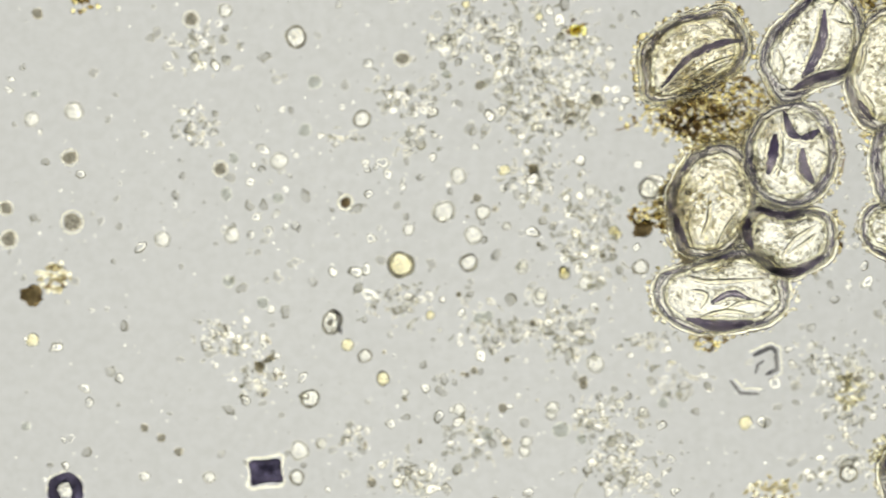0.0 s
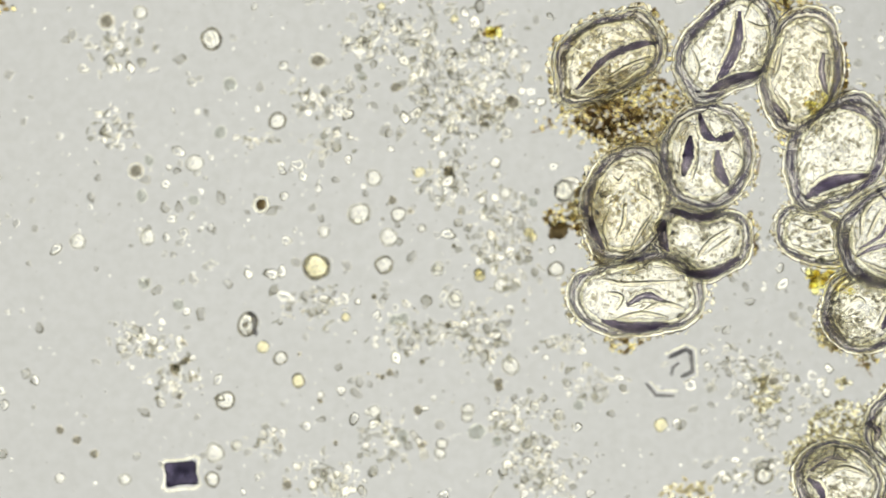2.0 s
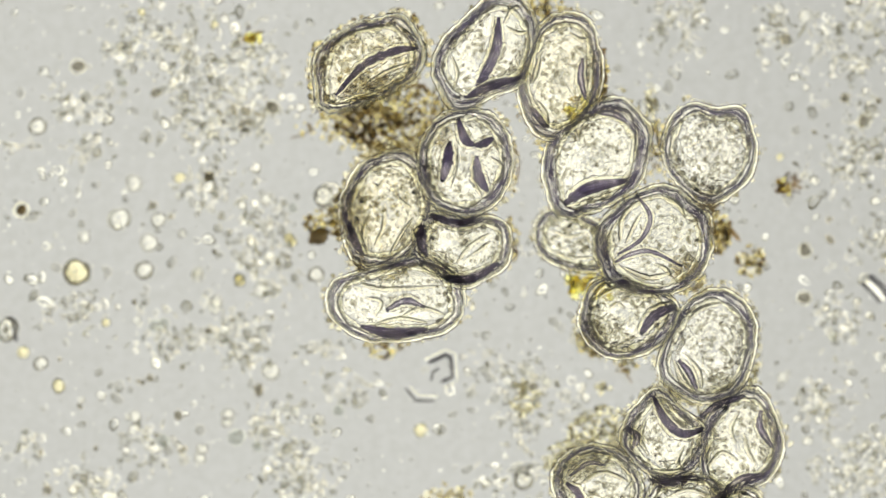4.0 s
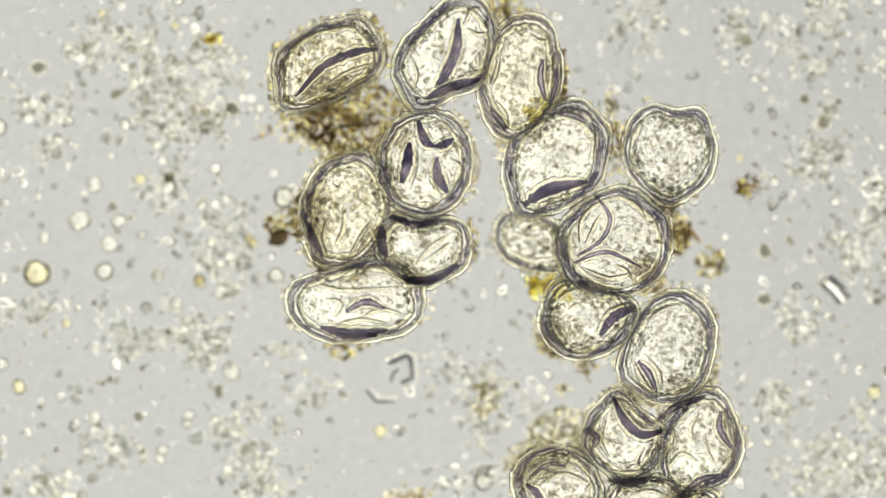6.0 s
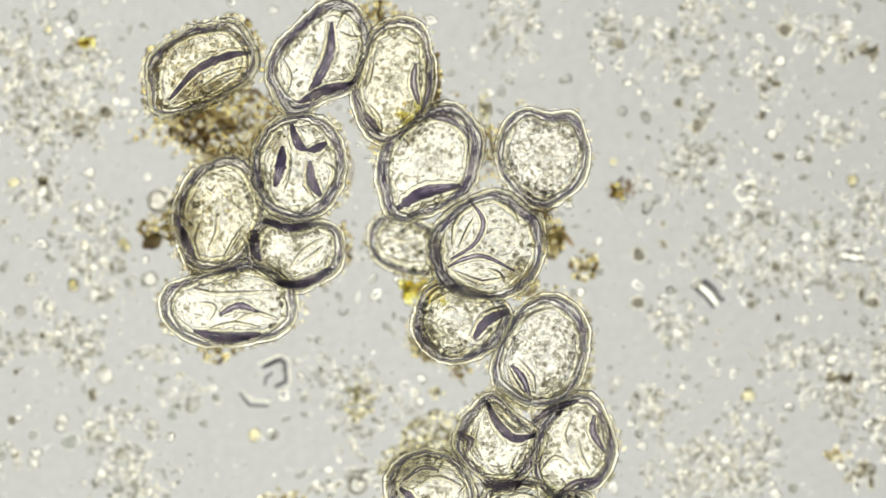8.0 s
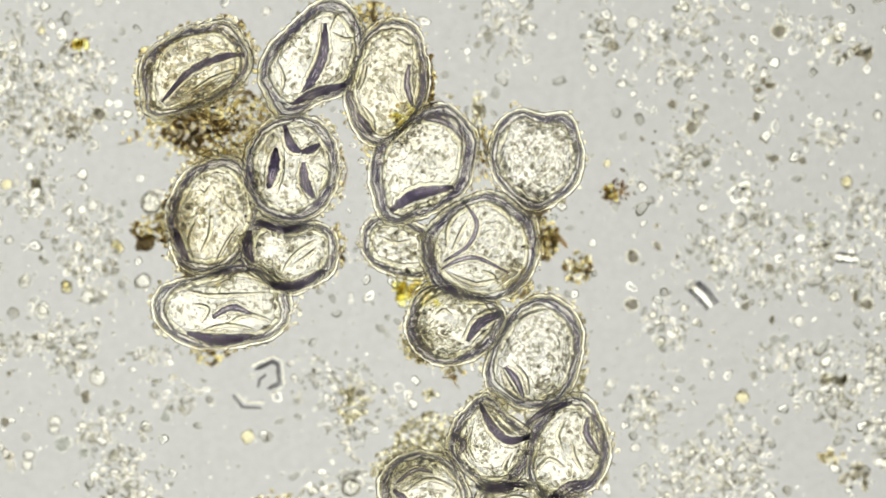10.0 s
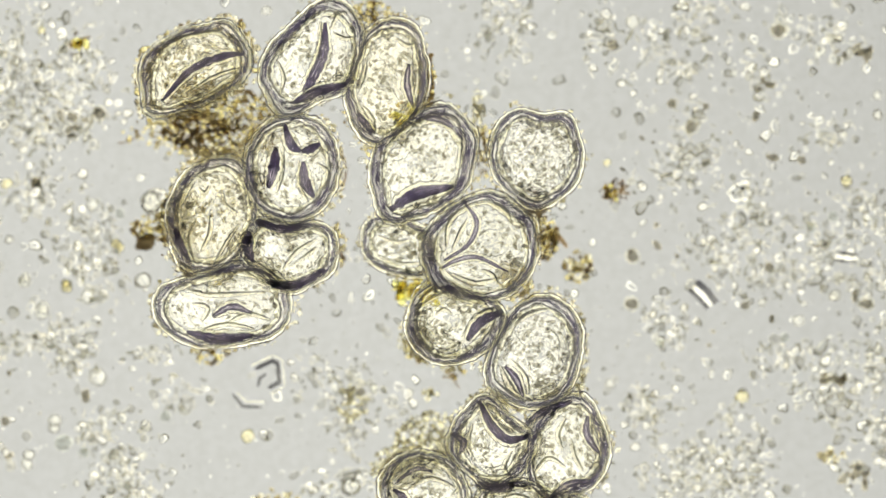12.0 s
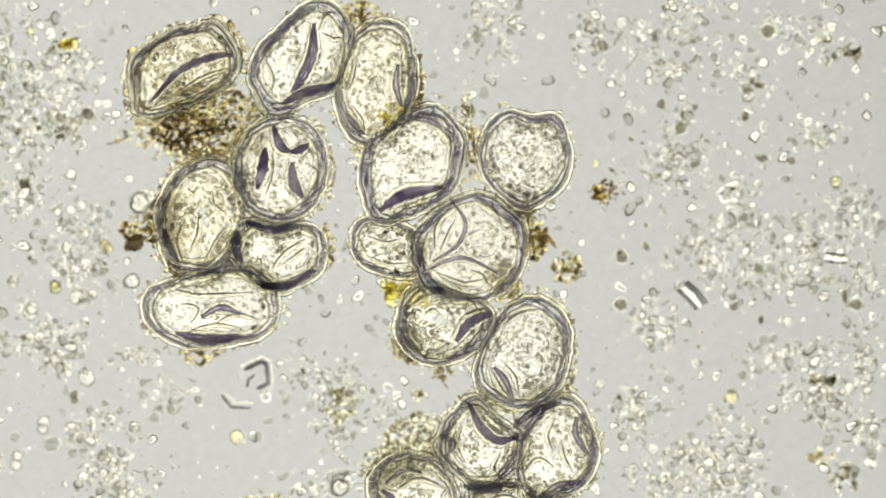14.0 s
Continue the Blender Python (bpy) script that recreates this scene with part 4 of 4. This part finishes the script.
# ---- heaps of fine matter ----
def patch(where, x, y, rx, ry, count, material, label, r0=3.0, r1=8.0, z=0.0, spread=0.5, seed=1, name="debris_patch", tall=0.5, pile=0.0):
    """Loose grit within an ellipse of half axes rx, ry, denser in the middle."""
    rng = random.Random(seed * 131 + int(x) * 7 + int(y))
    places = []
    for i in range(count):
        a = rng.uniform(0, 6.283)
        d = rng.random() ** spread
        cx, cy = where(x + rx * d * math.cos(a), y + ry * d * math.sin(a))
        r = (r0 + (r1 - r0) * rng.random() ** (1.7 if material is M_DEBRIS else 2.4)) / 1000
        layer, gap = {M_DEBRIS: ("grit", 1.05), M_DEBRIS_GLASSY: ("grit", 1.05), M_YELLOW: ("clump", 0.4), M_SOOT: ("core", 0.8), M_OLIVE: ("clump", 0.45)}.get(material, ("clump", 0.42))
        if not room(layer, cx, cy, r, gap):
            continue
        places.append((cx, cy, z + pile * (1 - d) * rng.random() + (0.02 * rng.random() if material is M_DEBRIS else 0), r, rng.uniform(1, 1.35 if material is M_DEBRIS else 1.9), tall * rng.uniform(0.6, 1.0)))
    if material in (M_DEBRIS, M_DEBRIS_GLASSY):
        ob = flecks(name, material, places, label, seed)
    else:
        ob = heap(name, material, places, None, label, seed)
    return tagged(ob, label, "debris", kind="stuff")


def film(where, x, y, rx, ry, seed):
    """A bed of low translucent flakes with a ragged edge."""
    rng = random.Random(seed)
    places = []
    for i in range(max(10, int(rx * ry / 26))):
        u, q = rng.uniform(0, 6.283), rng.random() ** 0.55
        k = 1 + 0.7 * noise.noise(Vector((math.cos(u) * 1.7, math.sin(u) * 1.7, seed * 1.3)))
        cx, cy = where(x + rx * k * q * math.cos(u), y + ry * k * q * math.sin(u))
        r = rng.uniform(0.0035, 0.0085) * (1.2 - 0.5 * q)
        if not room("film", cx, cy, r, 0.95):
            continue
        places.append((cx, cy, 0.010 * rng.random() * (1 - q), r, rng.uniform(1, 1.8), rng.uniform(0.5, 0.9)))
    ob = flecks("organic_film", M_FILM, places, "", seed)
    return tagged(ob, "bed of pale translucent organic flakes on the glass", "debris", kind="stuff")


def shreds(where, x, y, rx, ry, count, seed):
    """Short crooked shreds of pale matter that lie among the grit."""
    rng = random.Random(seed)
    verts, faces = [], []
    for i in range(count):
        u, q = rng.uniform(0, 6.283), rng.random() ** 0.6
        cx, cy = where(x + rx * q * math.cos(u), y + ry * q * math.sin(u))
        long = rng.uniform(0.008, 0.020) * (1.6 if rng.random() < 0.2 else 1)
        if not room("shred", cx, cy, 0.4 * long, 0.9):
            continue
        way, wide, low = rng.uniform(0, 6.283), rng.uniform(0.0014, 0.0038), 0.018 * rng.random() ** 2
        line, rad = [], []
        for k in range(9):
            way += rng.gauss(0, 0.38)
            cx += long / 8 * math.cos(way)
            cy += long / 8 * math.sin(way)
            rad.append(wide * (0.35 + 0.65 * math.sin(math.pi * (0.08 + 0.84 * k / 8))) * rng.uniform(0.65, 1.35))
            line.append((cx, cy, low + wide))
        v, f = hollow_tube(line, rad, 0.8, 6)
        base = len(verts)
        verts.extend(v)
        faces.extend(tuple(base + k for k in g) for g in f)
    if verts:
        tagged(mesh_object("organic_shreds", verts, faces, M_SHRED), "short crooked shreds of pale organic matter", "debris", kind="stuff")


def grit_patch(where, x, y, rx, ry, n):
    """A film with loose pale grit on and round it."""
    rng = random.Random(int(x * 31 + y))
    for i in range(3):
        k = rng.uniform(0.35, 0.65)
        film(where, x + rng.uniform(-0.6, 0.6) * rx, y + rng.uniform(-0.6, 0.6) * ry, rx * k, ry * k, rng.randrange(9999))
    shreds(where, x, y, rx * 1.3, ry * 1.3, 6 + int(rx * ry / 130), rng.randrange(9999))
    patch(where, x, y, rx * 1.4, ry * 1.4, int(0.7 * n), M_DEBRIS, "loose pale translucent grit scattered on the glass", 2.2, 9.0, spread=0.62, tall=0.95)


def build_patches():
    for x, y, rx, ry, n in ((395, 600, 45, 40, 34), (455, 660, 38, 50, 46), (350, 235, 40, 35, 22), (360, 90, 55, 40, 26), (850, 55, 85, 60, 50),
                            (1000, 110, 105, 80, 80), (985, 195, 85, 42, 44), (725, 165, 60, 45, 50), (1040, 440, 55, 85, 44), (1010, 600, 40, 40, 30)):
        grit_patch(west, x, y, rx, ry, n)
    for x, y, rx, ry, n in ((1090, 790, 60, 75, 44), (730, 845, 55, 30, 36), (625, 775, 28, 24, 14), (700, 540, 60, 35, 24), (835, 790, 50, 45, 40),
                            (960, 310, 65, 45, 50), (740, 250, 45, 25, 20), (600, 245, 32, 10, 12), (1140, 850, 40, 30, 30), (900, 580, 80, 40, 26)):
        grit_patch(west, x, y, rx, ry, n)
    for x, y, rx, ry, n in ((1060, 65, 34, 50, 34), (870, 60, 48, 38, 30), (920, 50, 20, 60, 30), (1240, 35, 65, 45, 40), (1350, 130, 38, 34, 26),
                            (1465, 235, 42, 28, 34), (1220, 225, 38, 40, 20), (1310, 385, 55, 65, 40), (1300, 470, 90, 50, 60), (1440, 415, 50, 60, 40)):
        grit_patch(east, x, y, rx, ry, n)
    for x, y, rx, ry, n in ((1400, 485, 85, 45, 60), (1260, 850, 100, 50, 200), (1140, 730, 32, 40, 26), (620, 745, 34, 55, 44), (590, 675, 65, 50, 44),
                            (690, 735, 45, 35, 24), (110, 605, 42, 40, 30), (150, 445, 55, 80, 40), (80, 225, 75, 32, 40), (60, 120, 75, 105, 62)):
        grit_patch(east, x, y, rx, ry, n)
    for x, y, rx, ry, n in ((1360, 150, 30, 25, 10), (1500, 85, 45, 25, 16), (1465, 235, 35, 20, 10), (1310, 345, 25, 20, 8), (1450, 400, 30, 40, 12),
                            (1380, 40, 40, 20, 10), (1060, 60, 25, 40, 12), (600, 680, 50, 40, 14), (150, 480, 30, 40, 12), (1500, 650, 40, 40, 12)):
        patch(east, x, y, rx * 1.2, ry * 1.2, n, M_DEBRIS_GLASSY, "small glassy lumps on the slide", 3, 11, tall=0.95)
    for x, y, rx, ry, n in ((400, 600, 40, 35, 14), (455, 660, 35, 45, 14), (980, 195, 60, 35, 16), (1040, 440, 40, 60, 16), (730, 845, 50, 25, 12),
                            (1080, 780, 45, 55, 16), (840, 60, 60, 40, 12), (980, 120, 80, 60, 14), (860, 560, 40, 30, 10), (700, 540, 45, 30, 8)):
        patch(west, x, y, rx * 1.2, ry * 1.2, n, M_DEBRIS_GLASSY, "small glassy lumps on the slide", 3, 11, tall=0.95)
    for x, y, rx, ry, n in ((135, 640, 38, 22, 16), (270, 630, 50, 14, 18), (190, 760, 42, 36, 26), (215, 850, 45, 40, 40), (1180, 300, 60, 60, 26),
                            (1180, 100, 70, 60, 30), (1470, 60, 60, 40, 40), (600, 860, 60, 25, 20), (300, 700, 60, 30, 12), (1550, 640, 30, 60, 20)):
        grit_patch(east, x, y, rx, ry, n)
    for x, y, rx, ry, n in ((1210, 825, 100, 45, 60), (1150, 735, 45, 50, 40), (1490, 700, 60, 55, 46), (1385, 640, 60, 40, 30), (1540, 770, 45, 50, 36), (1320, 765, 55, 40, 34),
                            (1260, 300, 60, 40, 30), (1530, 380, 40, 60, 30), (1550, 480, 40, 50, 30), (1180, 600, 50, 60, 24)):
        grit_patch(east, x, y, rx, ry, n)
    # grit on the two yellowish grains, and a small vesicle beside them
    patch(east, 340, 121, 92, 52, 300, M_GRIT, "golden grit lying on a grain's coat", 1.6, 4.2, 0.059, 0.5, 60, "yellow_clump", 0.7, 0.004)
    patch(east, 322, 400, 34, 74, 260, M_GRIT, "golden grit along a grain's flank", 1.6, 4.4, 0.03, 0.6, 61, "yellow_clump", 0.8, 0.06)
    patch(east, 310, 400, 26, 66, 160, M_BROWN, "brown grit along a grain's flank", 1.5, 4.0, 0.0, 0.6, 62, "brown_clump", 0.8, 0.06)
    patch(east, 372, 390, 56, 84, 150, M_GRIT, "golden grit lying on a grain's coat", 1.5, 3.8, 0.059, 0.5, 63, "yellow_clump", 0.7, 0.004)
    patch(east, 1068, 800, 10, 62, 130, M_OLIVE, "olive grit along a grain's flank", 1.6, 4.4, 0.0, 0.6, 64, "olive_clump", 0.8, 0.05)
    patch(east, 760, 700, 14, 10, 30, M_OLIVE, "small olive tuft on the glass", 1.6, 4.4, 0.0, 0.6, 65, "olive_clump", 0.8, 0.02)
    patch(east, 845, 200, 12, 40, 90, M_OLIVE, "olive grit between two grains", 1.6, 4.4, 0.0, 0.6, 66, "olive_clump", 0.8, 0.05)
    patch(east, 740, 605, 40, 30, 160, M_OLIVE, "olive grit along a grain's flank", 1.6, 4.4, 0.0, 0.6, 67, "olive_clump", 0.8, 0.08)
    patch(east, 800, 640, 22, 22, 80, M_OLIVE, "olive tuft hanging from a grain", 1.6, 4.4, 0.0, 0.6, 68, "olive_clump", 0.8, 0.03)
    droplet("vesicle", east, 274, 358, 23, M_BODY_GRANULAR, "small pale granular vesicle beside a grain", 1.15, 20, 0.9, 9, "vesicle", 0.2)
    # brown and yellow clumps
    clump = "clump of dark brown and amber granules beside the grains"
    patch(east, 350, 236, 62, 34, 300, M_SOOT, "dark brown core of the granule clump", 2.0, 5, 0.0, 0.6, 3, "brown_clump", 0.7, 0.03)
    patch(east, 388, 222, 105, 66, 1500, M_BROWN, clump, 1.5, 4.2, 0.0, 0.6, 2, "brown_clump", 0.7, 0.03)
    patch(east, 370, 235, 110, 58, 260, M_GRIT, "pale yellow grit in the brown clump", 2, 5, 0.0, 0.6, 36, "yellow_clump", 0.7, 0.03)
    patch(east, 302, 395, 22, 50, 110, M_BROWN, clump, 1.8, 5, 0.0, 0.6, 37, "brown_clump", 0.7, 0.03)
    patch(east, 598, 300, 10, 60, 50, M_GRIT, "fine grit along a grain's wall", 2, 4.5, 0.03, 0.6, 38, "yellow_clump", 0.7, 0.03)
    patch(east, 598, 440, 12, 45, 50, M_BROWN, clump, 1.8, 4.5, 0.0, 0.6, 39, "brown_clump", 0.7, 0.03)
    patch(east, 1026, 630, 14, 75, 160, M_OLIVE, clump, 1.8, 4.5, 0.0, 0.6, 40, "brown_clump", 0.7, 0.03)
    for where, x, y, n in ((east, 138, 78, 9), (east, 1086, 342, 6), (east, 1022, 474, 9), (west, 95, 493, 5)):
        patch(where, x, y, 26, 24, n, M_SOOT, "dark specks round a yellow clump", 2, 5, 0.0, 0.25, 50, "dark_clump")
    patch(east, 1022, 478, 28, 24, 26, M_BROWN, "brown granules among a yellow clump", 2.5, 6, 0.0, 0.6, 41, "brown_clump")
    patch(east, 1512, 92, 36, 10, 12, M_DARK, "row of small dark granules on the glass", 4, 9, 0.0, 0.6, 42, "dark_clump")
    patch(east, 1360, 150, 24, 18, 8, M_DARK, "small dark granules on the glass", 4, 8, 0.0, 0.6, 43, "dark_clump")
    patch(east, 1474, 674, 30, 8, 16, M_DARK, "small dark granules on the glass", 4, 8, 0.0, 0.6, 44, "dark_clump")
    patch(west, 980, 195, 75, 26, 8, M_DARK, "small dark granules on the glass", 4, 9, 0.0, 0.6, 45, "dark_clump")
    patch(west, 470, 650, 40, 60, 10, M_DARK, "small dark granules on the glass", 4, 8, 0.0, 0.6, 46, "dark_clump")
    patch(east, 1300, 420, 240, 240, 26, M_DARK, "strewn small dark granules on the glass", 2.5, 7, 0.0, 0.5, 47, "dark_clump")
    patch(west, 850, 600, 300, 260, 26, M_DARK, "strewn small dark granules on the glass", 2.5, 7, 0.0, 0.5, 48, "dark_clump")
    patch(east, 270, 235, 60, 22, 60, M_BROWN, clump, 1.8, 4.6, 0.0, 0.6, 4, "brown_clump")
    patch(east, 852, 275, 26, 50, 90, M_BROWN, clump, 1.8, 4.6, 0.0, 0.6, 5, "brown_clump", 0.6, 0.02)
    droplet("dark_lump", east, 945, 368, 20, M_LUMP, "dark opaque clump under a round grain", 1.2, 20, 0.6, 3, "debris", 0.45)
    patch(east, 962, 425, 26, 40, 240, M_BROWN, clump, 1.8, 5, 0.0, 0.6, 7, "brown_clump", 0.6, 0.015)
    patch(east, 915, 500, 26, 32, 200, M_BROWN, clump, 1.8, 5, 0.0, 0.6, 8, "brown_clump", 0.6, 0.015)
    patch(east, 735, 518, 40, 22, 60, M_YELLOW, "bright yellow lump wedged between grains", 3.8, 8.4, 0.0, 0.6, 9, "yellow_clump", 0.6, 0.02)
    patch(east, 738, 612, 26, 34, 130, M_BROWN, clump, 2, 5, 0.0, 0.6, 10, "brown_clump", 0.6, 0.02)
    patch(east, 798, 655, 26, 20, 36, M_BROWN, clump, 1.8, 4.6, 0.0, 0.6, 11, "brown_clump")
    droplet("dark_lump", east, 258, 430, 16, M_LUMP, "dark brown rounded lump on the glass", 1.2, 30, 0.6, 4, "debris", 0.45)
    patch(east, 272, 405, 46, 22, 150, M_BROWN, clump, 1.6, 4.6, 0.0, 0.6, 13, "brown_clump")
    droplet("dark_lump", east, 328, 475, 11, M_LUMP, "dark sliver between two grains", 1.8, 110, 0.6, 5, "debris", 0.45)
    patch(east, 712, 205, 24, 20, 60, M_YELLOW, "olive-yellow granular patch on a grain", 2.2, 4.9, 0.07, 0.6, 15, "yellow_clump")
    patch(east, 754, 150, 14, 52, 260, M_BROWN, clump, 1.8, 5, 0.04, 0.6, 16, "brown_clump")
    patch(east, 655, 30, 36, 28, 170, M_BROWN, clump, 1.8, 5, 0.0, 0.6, 17, "brown_clump")
    patch(east, 1022, 474, 28, 28, 60, M_GRIT, "yellow and brown granular clump on the glass", 3.0, 6.3, 0.0, 0.6, 18, "yellow_clump", 0.6, 0.015)
    patch(east, 1084, 344, 12, 14, 16, M_YELLOW, "bright yellow granules in a dark olive clump", 2.5, 5.5, 0.004, 0.6, 19, "yellow_clump", 0.6, 0.01)
    patch(east, 1090, 340, 23, 21, 60, M_SOOT, "dark olive granular clump on the glass", 2.5, 5.0, 0.0, 0.5, 72, "dark_clump", 0.6, 0.01)
    patch(east, 1472, 810, 24, 14, 26, M_GRIT, "small yellow clump on the glass", 3.0, 6.3, 0.0, 0.6, 20, "yellow_clump")
    patch(east, 138, 78, 13, 12, 26, M_YELLOW, "amber-yellow crystal clump with a dark rim", 3, 7, 0.0, 0.6, 21, "yellow_clump", 0.6, 0.01)
    patch(east, 1478, 635, 44, 44, 60, M_DEBRIS_GLASSY, "loose pale lumps on the glass", 3, 9, 0.0, 0.6, 22)
    patch(east, 1516, 848, 24, 24, 16, M_DARK, "loose dark granules on the glass", 3, 9, 0.0, 0.6, 23, "dark_clump")
    patch(east, 1516, 850, 34, 30, 40, M_DEBRIS_GLASSY, "loose pale lumps on the glass", 3, 9, 0.0, 0.6, 71)
    patch(east, 765, 785, 66, 54, 620, M_OLIVE, clump, 1.8, 4.6, 0.0, 0.6, 24, "brown_clump", 0.6, 0.015)
    patch(east, 698, 832, 44, 40, 360, M_OLIVE, clump, 1.8, 4.6, 0.0, 0.6, 25, "brown_clump", 0.6, 0.015)
    patch(east, 880, 715, 44, 26, 200, M_OLIVE, clump, 1.6, 4.4, 0.0, 0.6, 26, "brown_clump", 0.6, 0.02)
    patch(east, 985, 704, 52, 18, 220, M_OLIVE, clump, 1.6, 4.4, 0.0, 0.6, 27, "brown_clump", 0.6, 0.02)
    patch(east, 370, 625, 36, 24, 60, M_BROWN, clump, 1.8, 4.6, 0.0, 0.6, 28, "brown_clump")
    patch(east, 622, 720, 26, 34, 60, M_OLIVE, "loose olive granules on the glass", 2, 6, 0.0, 0.6, 29, "brown_clump")
    patch(east, 618, 445, 30, 18, 26, M_DEBRIS, "thin bridge of grit between two grains", 3, 6, 0.0, 0.6, 30, "debris_patch")
    droplet("dark_lump", west, 55, 525, 17, M_LUMP, "rounded dark brown lump on the glass", 1.2, -30, 0.6, 6, "debris", 0.45)
    patch(west, 95, 493, 28, 26, 60, M_GRIT, "pale yellow granular clump on the glass", 3.0, 6.3, 0.0, 0.6, 32, "yellow_clump")
    patch(west, 1018, 570, 22, 22, 34, M_DEBRIS_GLASSY, "pale granular clump on the glass", 3.0, 5.6, 0.0, 0.6, 33, "yellow_clump")
    patch(west, 150, 10, 30, 16, 14, M_BROWN, "loose brown granules on the glass", 4, 9, 0.0, 0.6, 34, "brown_clump")
    patch(west, 1370, 868, 50, 22, 60, M_GRIT, "pale yellow granular clump on the glass", 3.0, 5.6, 0.0, 0.6, 35, "yellow_clump")


build_patches()


def dust():
    """Fine specks strewn over the whole slide."""
    rng = random.Random(77)
    places = []
    for i in range(4800):
        x, y = rng.uniform(-0.95, 1.62), rng.uniform(-0.95, 0.03)
        keep = 0.35 + 0.65 * max(0, 0.4 + noise.noise(Vector((x * 4, y * 4, 2))) * 1.6)
        if rng.random() > keep * (0.45 if x < -0.45 else 1):
            continue
        if not room("grit", x, y, 0.004, 1.2):
            continue
        places.append((x, y, 0.035 * rng.random() ** 2, 0.0015 + 0.007 * rng.random() ** 3, rng.uniform(1, 1.6), rng.uniform(0.5, 0.9)))
    ob = flecks("fine_dust", M_DUST, places, "", 78)
    tagged(ob, "fine pale specks strewn over the glass", "debris", kind="stuff")


dust()
